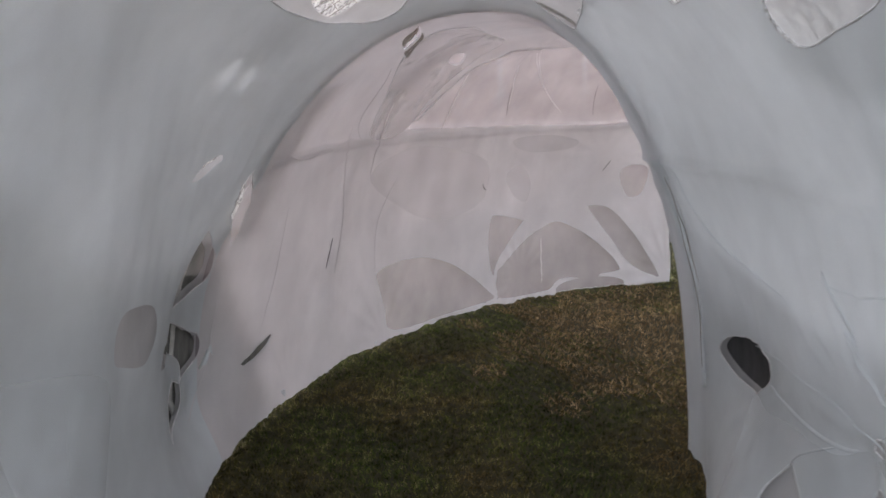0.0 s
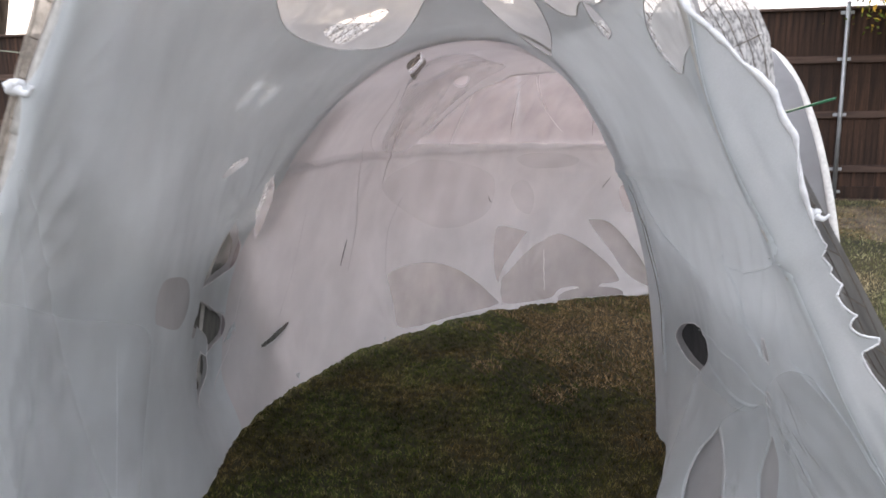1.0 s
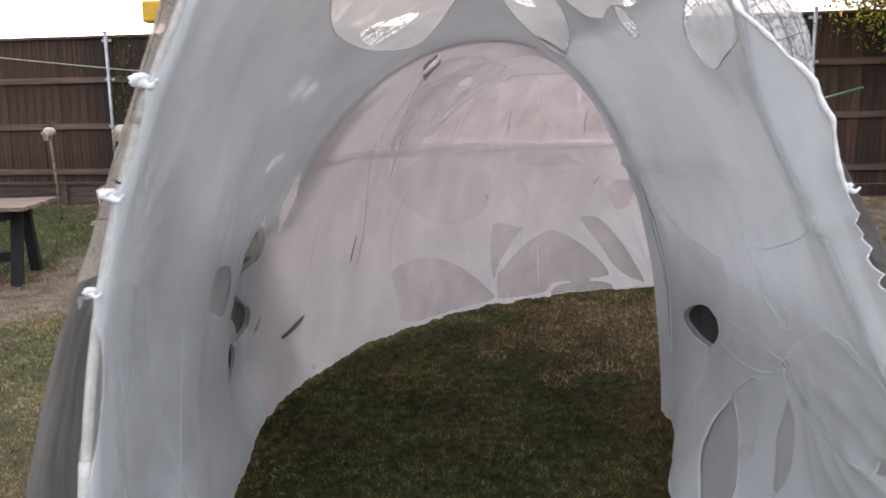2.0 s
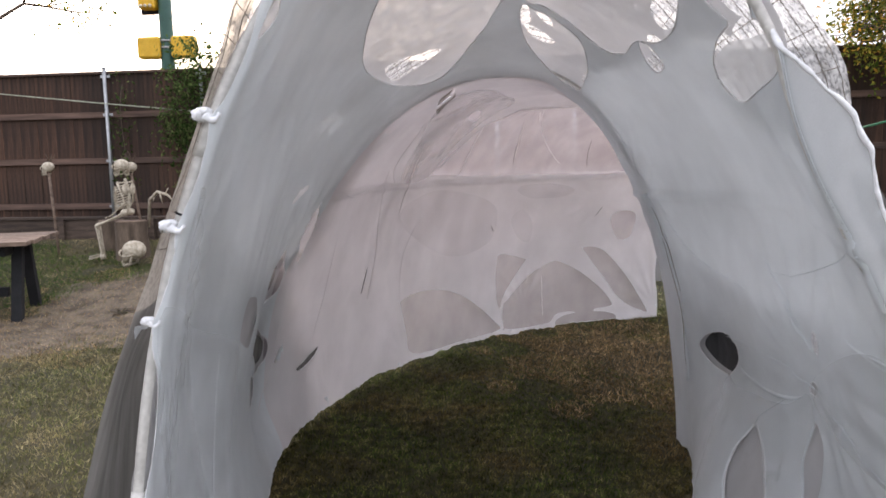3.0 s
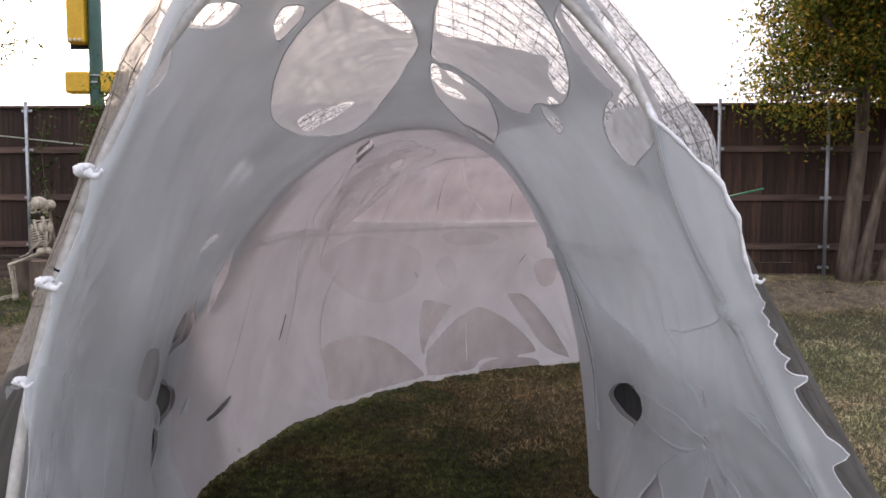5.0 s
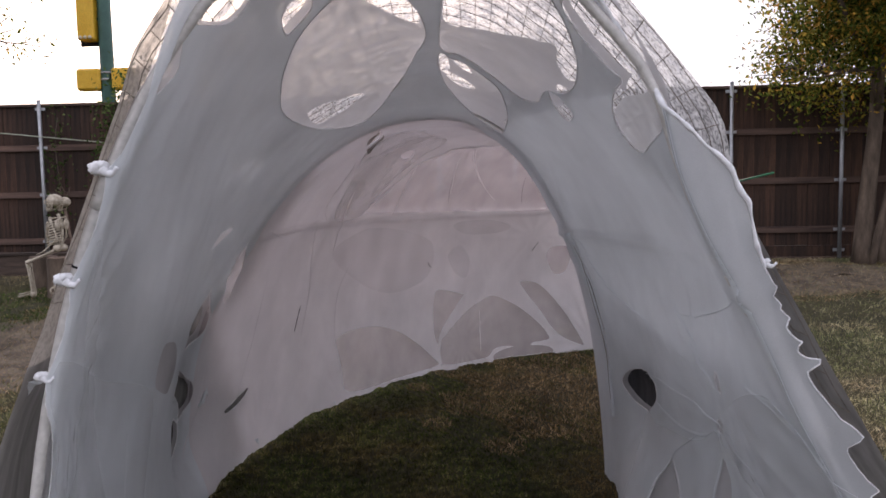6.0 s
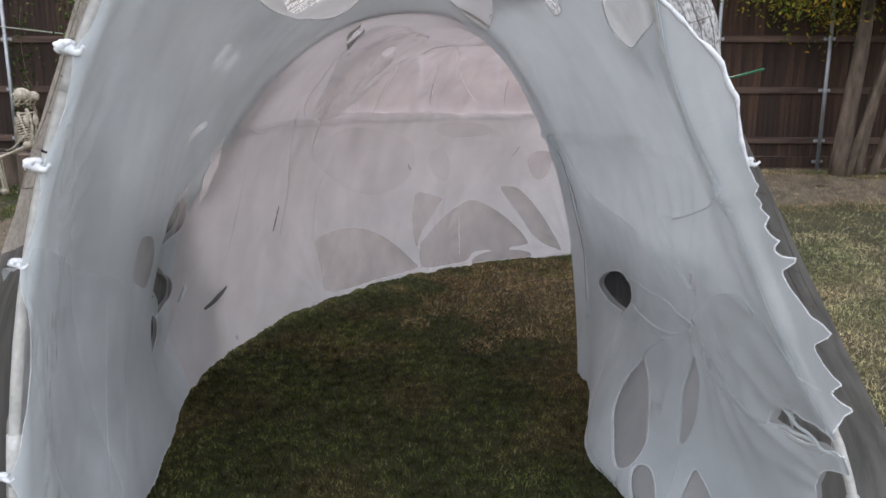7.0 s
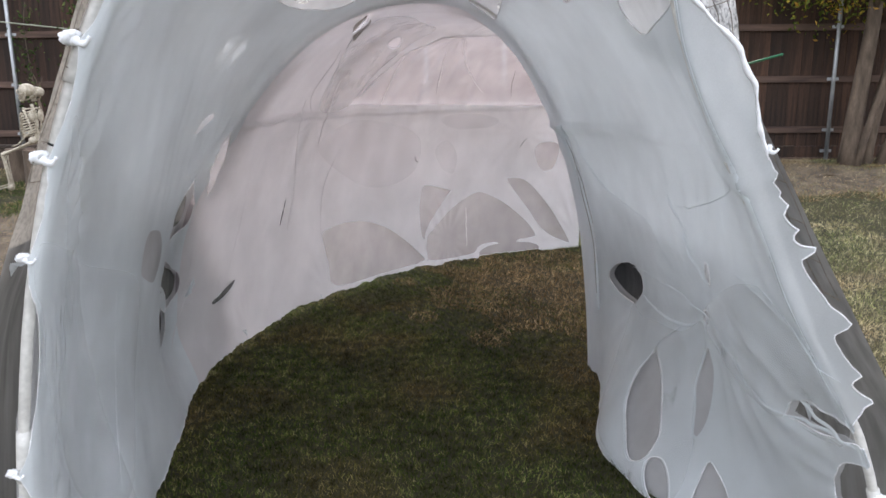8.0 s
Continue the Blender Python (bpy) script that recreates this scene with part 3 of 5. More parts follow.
# Loose pieces of gauze that lie over the inner cloth.
PATCHES = [
    ((0.346, 0.705), (0.263, 0.754), (0.145, 0.751), (0.028, 0.742), (-0.010, 0.671), (0.045, 0.611), (0.150, 0.622)),
    ((0.749, 0.797), (0.677, 0.794), (0.460, 0.754), (0.355, 0.720), (0.397, 0.840), (0.401, 0.969), (0.598, 0.977), (0.744, 0.937)),
    ((-0.02, -0.66), (0.20, -0.70), (0.44, -0.745), (0.44, -0.85), (0.33, -0.95), (0.12, -0.86), (0.02, -0.74)),
    ((0.0, -0.56), (0.12, -0.66), (0.26, -0.80), (0.36, -0.97), (0.16, -0.98), (0.05, -0.86), (0.10, -0.74)),
]


KNOTS = (-0.505, -0.60, -0.675, -0.83, 0.50, 0.79)


def front_edge(u):
    """How far the front edge of the cloth reaches out before the first hoop, along the right shoulder."""
    return np.interp(u, (0.1, 0.24, 0.30, 0.339, 0.362, 0.388, 0.413, 0.431, 0.456, 0.471, 0.491, 0.53), (0.004, 0.004, -0.018, -0.022, -0.007, 0.02, 0.048, 0.062, 0.066, 0.056, 0.045, 0.036))


def fringe(s, u):
    """Positive on the cloth: inside its hem and its tied front edge."""
    low = 0.996 - 0.004 * np.abs(np.sin(reach(s) * 3.3 + 0.8)) - 0.0015 * np.sin(reach(s) * 17) + 0.003 * np.abs(np.sin(reach(s) * 7.3 + np.sin(reach(s) * 3.1))) ** 9 - 0.0022 * np.abs(np.sin(reach(s) * 43 + 2 * np.sin(reach(s) * 11)))
    near = np.min([np.abs(u - k) for k in KNOTS], axis=0)
    tie = -0.012 + (0.016 + 0.022 * smooth(0.69, 0.72, -u)) * (1 - np.exp(-near / 0.035)) * smooth(0.35, 0.5, -u)
    # Each hook pulls the edge out to a point, rising slowly and dropping off sharply below it.
    hooked = np.where(u < 0.53, front_edge(u), 0.031)
    hooks = ((0.495, 0.0), (0.516, 0.012), (0.539, 0.010), (0.557, 0.012), (0.574, 0.026), (0.634, 0.030), (0.674, 0.020), (0.697, 0.026), (0.75, 0.018), (0.82, 0.02), (0.9, 0.02))
    for (before, _), (k, far) in zip(hooks, hooks[1:]):
        rise = np.clip((u - before) / (k - before), 0, 1)
        hooked = hooked + np.where((u > before) & (u <= k + 0.004), far * rise**2.5 * np.clip(1 - (u - k) / 0.004, 0, 1), 0)
    hooked = hooked * (1 - 0.35 * smooth(0.62, 0.72, u)) * (1 - 0.85 * smooth(0.70, 0.715, u))
    tie = np.where(u > 0.1, -hooked, tie)
    end = 6.0 - s + 0.02 * np.sin(u * 31)
    return np.minimum(np.minimum(2.35 * (low - np.abs(u)), 1.85 * (s - tie)), end)


TIES = (
    (0.02, -0.505, 0.018, 14), (0.02, -0.60, 0.020, 14), (0.02, -0.675, 0.030, 18), (0.02, -0.83, 0.022, 16), (0.0, 0.50, 0.018, 14), (0.0, 0.66, 0.022, 16), (0.0, 0.79, 0.024, 16),
    (0.285, 0.645, 0.024, 16), (0.345, 0.708, 0.026, 16), (0.50, -0.01, 0.02, 12), (1.0, 0.515, 0.022, 14), (5.98, -0.97, 0.035, 20), (2.4, -0.52, 0.016, 12), (4.55, -0.94, 0.03, 16),
    (3.05, -0.99, 0.025, 16), (1.9, -0.99, 0.022, 14), (0.72, 0.80, 0.02, 12), (3.8, -0.18, 0.02, 14), (0.9, -0.62, 0.02, 12), (5.3, -0.62, 0.018, 12),
)


def drape(s, u, lift):
    """Slack and folds of the cloth, as metres outward from the hoops."""
    out = np.full(s.shape, lift)
    a, left, right = reach(s), np.maximum(-u, 0), np.maximum(u, 0)
    out += -0.055 * (1 - smooth(0.0, 0.3, s)) * smooth(0.2, 0.45, np.abs(u))
    out += -0.032 * np.exp(-(((s - 0.43) / np.where(s < 0.43, 0.16, 0.07)) ** 2)) * smooth(0.4, 0.65, left)
    out += 0.105 * np.exp(-(((s - 0.97) / np.where(s < 0.97, 0.20, 0.24)) ** 2)) * smooth(0.52, 0.76, left) * (1 - smooth(0.90, 1.0, left))
    out += -0.045 * smooth(0.82, 1.0, left) * smooth(0.1, 0.4, s) * (1 - smooth(0.7, 1.0, s))
    out += -0.30 * smooth(0.72, 1.0, right) ** 1.3 * smooth(0.05, 0.5, s) * (1 - smooth(0.6, 1.05, s))
    out += -0.085 * smooth(0.50, 0.66, right) * (1 - smooth(0.74, 0.94, right)) * smooth(0.0, 0.2, s) * (1 - smooth(0.45, 0.80, s))
    out += 0.008 * np.sin(a * 4.0 + u * 9 + (3.0 if lift > 0 else 0.0)) * np.cos(u * 7.0 - a * 2.3)
    out += 0.0025 * np.sin(a * 15 + 3.0 * np.sin(u * 6)) * smooth(0.35, 0.9, np.abs(u))
    fold = np.sin(a * 14 + 7 * np.sin(u * 3.1 + a)) * np.sin(u * 5.3 + a * 1.7)
    out += np.where(s < 1, 0.005, 0.003) * np.sign(fold) * np.abs(fold) ** 2.5
    out += bowed(u) * (1 - smooth(0.0, 0.25, s))
    out += 1.6 * np.clip(-s, 0, 1) * smooth(0.1, 0.3, np.abs(u))
    # The pipes along the sides press a ridge into the cloth.
    ridge = np.exp(-(((u - 0.515) / 0.007) ** 2)) * (1 - smooth(1.6, 1.9, s)) + np.exp(-(((u + 0.525) / 0.007) ** 2)) * smooth(1.0, 1.2, s)
    out += -0.010 * ridge
    # Folds fan out from the places where the cloth is tied or torn.
    for n, (ts, tu, size, rays) in enumerate(TIES):
        x, y = a - reach(ts), 2.35 * (u - tu)
        r, turn = np.hypot(x, y), np.arctan2(y, x)
        crest = np.abs(np.cos(0.5 * rays * turn + n + 0.6 * np.sin(2 * turn + n)))
        out += -0.45 * size * np.exp(-r / 0.35) * smooth(0.02, 0.22, r) * (crest**4 - 0.35)
    pleat = np.abs(np.sin(a * 8.0 + 1.5 * np.sin(a * 3.1) + 2.2 * u)) ** 6
    return out - 0.012 * pleat * smooth(1.6, 2.6, s) * (1 - smooth(0.50, 0.62, left)) * smooth(0.15, 0.3, left)


def clipped(name, lift, holes, cuts_out, material, edge_name, parent, label="", ns=(150, 260), nu=340, patches=(), roll=0.0022, edged=True, span=(-1.0, 9.0), flap=False):
    """A cloth over the hoops with smoothly cut holes and a rolled hem round each cut."""
    s1, u1 = np.concatenate([np.linspace(-0.085, 1, ns[0], endpoint=False), np.linspace(1, 6.05, ns[1])]), np.linspace(-1.0, 1.0, nu)
    if patches:
        c = np.array(patches[0])
        s1, u1 = (np.linspace(c[:, k].min() - 0.04, min(c[:, k].max() + 0.04, (6.04, 1.0)[k]), n) for k, n in ((0, ns[0]), (1, nu)))
    s, u = np.meshgrid(s1, u1, indexing="ij")
    keep = np.minimum(outside(s, u, holes), fringe(s, u))
    for corners in cuts_out:
        keep = np.minimum(keep, outside_blob(s, u, corners))
    # The two inner cloths meet behind the second hoop, further back on the right.
    bend = 0.34 * smooth(0.1, 0.3, u)
    first, last = span[0] + bend * (span[0] > 0.5), span[1] + bend * (span[1] < 2)
    keep = np.minimum(keep, 1.85 * np.minimum(s - np.where((u > 0.1) | (span[0] > 0.5), first, -1.0), last - s))
    if not edged:
        keep = np.minimum(keep, 1.85 * (s - 0.012))
    if patches:
        keep = np.minimum(keep, np.max([-outside_blob(s, u, corners) for corners in patches], axis=0))
    p = tunnel(np.where(s < 0, 0.3 * s, s), u, drape(s, u, lift))
    index = -np.ones(s.shape, int)
    verts, faces, cuts = [], [], []
    inside = keep > 0
    index[inside] = np.arange(inside.sum())
    verts, at = list(p[inside]), list(zip(s[inside], u[inside]))
    cut = {}

    def crossing(a, b):
        key = (min(a, b), max(a, b))
        if key not in cut:
            ka, kb = keep[a], keep[b]
            cut[key] = len(verts)
            verts.append(p[a] + (p[b] - p[a]) * (ka / (ka - kb)))
            at.append((s[a] + (s[b] - s[a]) * (ka / (ka - kb)), u[a]))
        return cut[key]

    full = inside[:-1, :-1] & inside[1:, :-1] & inside[1:, 1:] & inside[:-1, 1:]
    some = (inside[:-1, :-1] | inside[1:, :-1] | inside[1:, 1:] | inside[:-1, 1:]) & ~full
    for i, k in np.argwhere(full):
        faces.append((index[i, k], index[i + 1, k], index[i + 1, k + 1], index[i, k + 1]))
    for i, k in np.argwhere(some):
        i, k = int(i), int(k)
        for tri in (((i, k), (i + 1, k), (i + 1, k + 1)), ((i, k), (i + 1, k + 1), (i, k + 1))):
            ring, ends = [], []
            for a, b in zip(tri, tri[1:] + tri[:1]):
                if inside[a]:
                    ring.append(int(index[a]))
                if inside[a] != inside[b]:
                    c = crossing(a, b)
                    ring.append(c)
                    ends.append(c)
            if len(ring) >= 3:
                faces.append(tuple(ring))
            if len(ends) == 2:
                cuts.append(tuple(ends))
    cloth = tagged(under(new(name, mesh_of(name, verts, faces, material)), parent), label)
    pieces = []
    for a, b in cuts:
        d = verts[b] - verts[a]
        (sa, ua), (sb, _) = at[a], at[b]
        front = min(abs(sa), abs(sb)) < 0.09 and not edged
        front = front or (abs(sa - span[0]) < 0.004 and ua > 0.1 or 0.5 < span[0] and sa < span[0] + 0.36 or span[1] < 2 and sa > 1.05) or flap and sa > -0.004 or sa > 2.8 and -0.52 < ua < -0.47 or 0.3 < sa < 0.86 and -0.85 < ua < -0.5 or 0.34 < sa < 0.43 and 0.76 < ua < 0.89
        if np.linalg.norm(d) > 1e-4 and not front and roll > 0:
            r = roll * (0.85 if sa > 1.5 else 0.45 if sa < 0.09 and ua < 0 else 1.0)
            pieces.append(tube([verts[a] - 0.1 * d, verts[b] + 0.1 * d], r * (1 + 0.3 * math.sin(37 * float(verts[a].sum()))), 4))
    if pieces:
        v, f = joined(pieces)
        tagged(under(new(edge_name, mesh_of(edge_name, v, f, EDGE)), parent), "thin rolled hems round the cuts", kind="stuff")
    return cloth


cloth_lining = thing("cloth_lining", (0.4, 2.4, 0), "torn white sheer cloth stretched and tied inside the tunnel hoops", "cloth")
clipped("outer_gauze", 0.012, OPEN + GAPS, GAP_CUTS + CROWN_TEARS + TEARS, MIST, "hem", cloth_lining, "thinner outer layer of pale gauze", edged=False, span=(-1.0, 1.08), roll=0.0)
# Slivers where the outer gauze has come away from the lip of the window.
LIP_TEARS = [
    ((3.17, -0.292), (3.17, -0.292), (3.22, -0.258), (3.31, -0.226), (3.35, -0.228), (3.27, -0.262)),
    ((3.37, -0.222), (3.37, -0.222), (3.52, -0.194), (3.86, -0.171), (3.86, -0.171), (3.62, -0.206)),
]
clipped("outer_gauze", 0.014, OPEN[1:-1], LIP_TEARS + TEARS, GAUZE, "hem", cloth_lining, "thinner outer layer of pinkish gauze", edged=False, span=(1.05, 9.0))
clipped("inner_cloth", -0.014, OPEN, CUTS + SIDE_CUTS + BACK_CUTS + RIGHT_CUTS + CROWN_TEARS + TEARS, CLOTH, "hem", cloth_lining, "bluish white inner layer with oval cut-outs", span=(-0.004, 1.06))
clipped("inner_cloth", -0.010, OPEN, CUTS + SIDE_CUTS + BACK_CUTS + TEARS, WARM, "hem", cloth_lining, "pinkish white inner layer with oval cut-outs", span=(1.02, 9.0))
clipped("front_flap", -0.014, OPEN, TEARS, THIN, "hem", cloth_lining, "thin stretched front edge hooked to the wire", patches=(((-0.09, 0.0), (-0.09, 0.5), (-0.09, 1.0), (0.004, 1.0), (0.004, 0.5), (0.004, 0.0)),), ns=(30, 30), nu=400, flap=True, roll=0.0017)
for corners in PATCHES:
    clipped("loose_gauze", -0.024, OPEN, RIGHT_CUTS + TEARS, VEIL, "hem", cloth_lining, "loose overlapping piece of gauze", ns=(60, 60), nu=70, patches=(corners,), roll=0.0)


clipped("loose_gauze", -0.019, OPEN, CUTS[-2:-1], PANEL, "hem", cloth_lining, "loose gauze panel between two hoops", ns=(70, 70), nu=70, patches=(((2.364, -0.505), (2.173, -0.375), (1.764, -0.23), (1.35, -0.125), (1.6, -0.085), (2.06, -0.08), (3.0, -0.125), (3.06, -0.27), (2.90, -0.42), (2.78, -0.495)),), roll=0.0012)
for corners in (
        ((2.60, -0.61), (3.05, -0.70), (3.434, -0.755), (3.756, -0.755), (3.99, -0.715), (3.94, -0.62), (3.52, -0.565), (3.0, -0.55)),
        ((4.208, -0.665), (4.356, -0.635), (4.539, -0.685), (4.53, -0.745), (4.347, -0.725)), ((4.173, -0.555), (4.58, -0.54), (4.99, -0.565), (4.88, -0.595), (4.41, -0.595))):
    clipped("loose_gauze", -0.019, OPEN, BACK_CUTS, OVERLAP, "hem", cloth_lining, "faint overlapping piece of gauze", ns=(50, 50), nu=50, patches=(corners,), roll=0.0)
clipped("loose_gauze", 0.004, (), (), WINDOW, "hem", cloth_lining, "thin gauze over the window by the first hoop", ns=(50, 50), nu=50, patches=(((0.30, 0.42), (0.29, 0.36), (0.20, 0.345), (0.12, 0.35), (0.02, 0.365), (0.015, 0.42), (0.15, 0.43)),), roll=0.0)


# Dark pieces added just behind the tears, painting the shade seen through them.
for corners, shade in ((((0.930, 0.788), (0.858, 0.746), (0.755, 0.726), (0.668, 0.732), (0.662, 0.760), (0.730, 0.804), (0.841, 0.808)), GAP_SHADE),
                       (((1.31, -0.893), (1.39, -0.873), (1.54, -0.867), (1.69, -0.871), (1.6, -0.889), (1.46, -0.899)), SHADE_AND_MARK),
                       (((0.335, 0.702), (0.36, 0.696), (0.388, 0.704), (0.38, 0.720), (0.345, 0.722)), GAP_SHADE), (((0.268, 0.637), (0.30, 0.634), (0.312, 0.650), (0.28, 0.656)), GAP_SHADE)):
    clipped("dark_scrap", 0.016 if corners[0][1] > 0 else 0.006, (), (), shade, "hem", cloth_lining, "dark sheet added behind a tear to paint its shade", ns=(30, 30), nu=30, patches=(corners,), roll=0.0)


def rolled_edge():
    """The thick rolled hem along the front edge over the right shoulder."""
    u = np.linspace(0.27, 0.505, 90)
    s = -front_edge(u)
    p = tunnel(np.where(s < 0, 0.3 * s, s), u, drape(s, u, -0.014))
    v, f = tube(p, 0.0050 * (1 + 0.25 * np.sin(u * 90) + 0.2 * np.sin(u * 210 + 1) + 0.12 * np.sin(u * 470)) * smooth(0.0, 0.02, 0.51 - u), 9)
    under(new("rolled_hem", mesh_of("rolled_hem", v, f, EDGE)), cloth_lining)


rolled_edge()


def fold(places, wide, material=CLOTH):
    """A stretched crease: a narrow doubled ridge of cloth that tapers to both ends, through places (s, u)."""
    c = np.array(places, float)
    n = 30
    t = np.linspace(0, len(c) - 1, n)
    k = np.clip(t.astype(int), 0, len(c) - 2)
    f = (t - k)[:, None]
    a, b, d, e = (c[np.clip(k + j, 0, len(c) - 1)] for j in (-1, 0, 1, 2))
    c = 0.5 * (2 * b + (d - a) * f + (2 * a - 5 * b + 4 * d - e) * f**2 + (3 * b - a - 3 * d + e) * f**3)
    s, u = c[:, 0], c[:, 1]
    p = tunnel(s, u, drape(s, u, -0.0165))
    up = tunnel(s, u, drape(s, u, -0.026)) - p
    up /= np.linalg.norm(up, axis=1)[:, None]
    side = np.cross(np.gradient(p, axis=0), up)
    side /= np.linalg.norm(side, axis=1)[:, None]
    w = (1.7 * wide * np.sin(np.pi * np.linspace(0.04, 0.96, n)) ** 0.6)[:, None]
    v = np.stack([p - w * side, p - 0.35 * w * side + 0.7 * w * up, p + 0.35 * w * side + 0.7 * w * up, p + w * side], 1).reshape(-1, 3)
    q = [(4 * i + j, 4 * i + j + 1, 4 * i + j + 5, 4 * i + j + 4) for i in range(n - 1) for j in range(3)]
    under(new("fold", mesh_of("fold", v, q, material)), cloth_lining)


for wide, places in (
        (0.0035, ((0.321, 0.705), (0.267, 0.734), (0.238, 0.751), (0.162, 0.748), (0.133, 0.748))), (0.0022, ((0.141, 0.611), (0.066, 0.614), (0.041, 0.628), (0.003, 0.651))),
        (0.0045, ((0.694, 0.768), (0.598, 0.768), (0.451, 0.745), (0.401, 0.731))), (0.0025, ((0.744, 0.737), (0.476, 0.702), (0.372, 0.705), (0.321, 0.705))),
        (0.0045, ((0.355, 0.614), (0.321, 0.642), (0.292, 0.657))), (0.004, ((0.133, 0.748), (0.083, 0.740), (0.057, 0.740), (0.016, 0.742))),
        (0.0025, ((0.451, 0.745), (0.560, 0.794), (0.589, 0.814))), (0.0018, ((0.422, 0.585), (0.355, 0.585), (0.284, 0.577), (0.124, 0.542), (0.020, 0.514))),
        (0.004, ((0.397, 0.577), (0.380, 0.588), (0.317, 0.631))), (0.0028, ((0.925, 0.514), (0.879, 0.577), (0.761, 0.628), (0.481, 0.622)))):
    fold(places, wide)
for wide, places in ((0.0022, ((0.346, -0.742), (0.363, -0.823), (0.346, -0.894), (0.33, -0.946))), (0.0045, ((0.095, 0.716), (0.062, 0.732), (0.015, 0.742))),
                     (0.002, ((0.158, 0.611), (0.074, 0.619), (0.02, 0.645), (-0.014, 0.671)))):
    fold(places, wide)


for wide, places in (
        (0.009, ((3.19, -0.276), (3.325, -0.222), (3.435, -0.17), (3.86, -0.139))), (0.003, ((3.745, -0.156), (4.046, -0.273), (4.407, -0.393), (4.687, -0.465))),
        (0.006, ((1.13, -0.768), (1.12, -0.831), (1.09, -0.877), (0.987, -0.926))), (0.006, ((3.19, -0.305), (3.26, -0.41), (3.286, -0.51))), (0.004, ((3.765, -0.185), (4.10, -0.30), (4.365, -0.385))), (0.004, ((3.695, -0.245), (3.88, -0.36), (3.96, -0.435))),
        (0.004, ((2.268, -0.735), (2.312, -0.795))), (0.008, ((2.364, -0.39), (2.53, -0.525), (2.60, -0.61))),
        (0.006, ((2.02, -0.47), (2.37, -0.675), (2.39, -0.815))), (0.004, ((3.47, -0.70), (3.69, -0.755), (3.97, -0.745))), (0.005, ((1.2, -0.51), (1.65, -0.535), (2.155, -0.505))),
        (0.005, ((1.59, -0.635), (1.607, -0.77), (1.486, -0.85))), (0.005, ((2.99, -0.635), (2.86, -0.74), (2.895, -0.845)))):
    fold(places, 0.5 * wide, WARM)
# White ridges painted as sky glints, one on the window's torn lip; a dark slit, two seams and a few small marks.
for wide, material, places in (
        (0.006, EDGE, ((2.93, -0.470), (3.0, -0.425), (3.05, -0.39))),
        (0.004, EDGE, ((1.70, -0.225), (1.85, -0.26), (1.93, -0.285))), (0.005, GAP_SHADE, ((2.273, -0.797), (2.285, -0.77), (2.303, -0.737))), (0.005, SHADE_AND_MARK, ((3.94, -0.68), (3.97, -0.695), (4.0, -0.70))),
        (0.004, SHADE_AND_MARK, ((5.29, -0.673), (5.35, -0.640))), (0.003, SHADE_AND_MARK, ((3.986, -0.47), (3.93, -0.42), (3.866, -0.36))), (0.003, SHADE_AND_MARK, ((5.07, -0.48), (5.02, -0.42), (4.98, -0.353))),
        (0.005, WARM, ((2.313, -0.519), (2.10, -0.465), (1.99, -0.342), (1.862, -0.296))), (0.006, WARM, ((4.758, -0.854), (4.77, -0.91), (4.788, -0.963)))):
    fold(places, 0.5 * wide, material)
clipped("tan_scrap", -0.019, OPEN, (), TAN, "hem", cloth_lining, "crinkled tan scrap of sheet under the crown", ns=(40, 40), nu=40, patches=(((1.20, -0.188), (1.13, -0.150), (1.30, -0.150), (1.62, -0.186), (1.93, -0.255), (1.76, -0.242), (1.5, -0.215)),), roll=0.0)


def sleeve():
    """The narrow sleeve of cloth that wraps the second hoop below the purlin, open along two dark seams."""
    u = np.linspace(0.508, 0.86, 40)
    wide = 0.021 - 0.011 * smooth(0.52, 0.70, u)
    v, f = tube(tunnel(np.full_like(u, 0.985), u, drape(np.full_like(u, 0.985), u, -0.014) - 0.006), wide, 12)
    under(new("sleeve", mesh_of("sleeve", v, f, CLOTH)), cloth_lining)
    for s, u0, u1 in ((0.952, 0.535, 0.70), (0.975, 0.60, 0.83)):
        w = np.linspace(u0, u1, 24)
        at = np.full_like(w, s) + 0.004 * np.sin(40 * w)
        v, f = tube(tunnel(at, w, drape(at, w, -0.014) - 0.008 - 0.6 * (0.021 - 0.011 * smooth(0.52, 0.70, w))), 0.0016 * np.sin(np.pi * np.linspace(0.06, 0.94, 24)) ** 0.5, 5)
        tagged(under(new("seam", mesh_of("seam", v, f, WIRE)), cloth_lining), "dark open seam")


sleeve()


def rag(at, way, size, seed):
    """A small torn corner that hangs free, curled."""
    g = np.random.default_rng(seed)
    a, b = np.meshgrid(np.linspace(0, 1, 9), np.linspace(-1, 1, 7), indexing="ij")
    wide = size * 0.45 * (1 - a) ** 0.7 + 0.002
    p = np.stack([way[0] * a * size + 0.2 * wide * np.sin(5 * b), way[1] * a * size + b * wide, way[2] * a * size + 0.35 * size * np.sin(a * 3 + b) * a], -1) + np.array(at)
    f = [(i * 7 + k, (i + 1) * 7 + k, (i + 1) * 7 + k + 1, i * 7 + k + 1) for i in range(8) for k in range(6)]
    under(new("rag", mesh_of("rag", p.reshape(-1, 3), f, CLOTH)), cloth_lining)


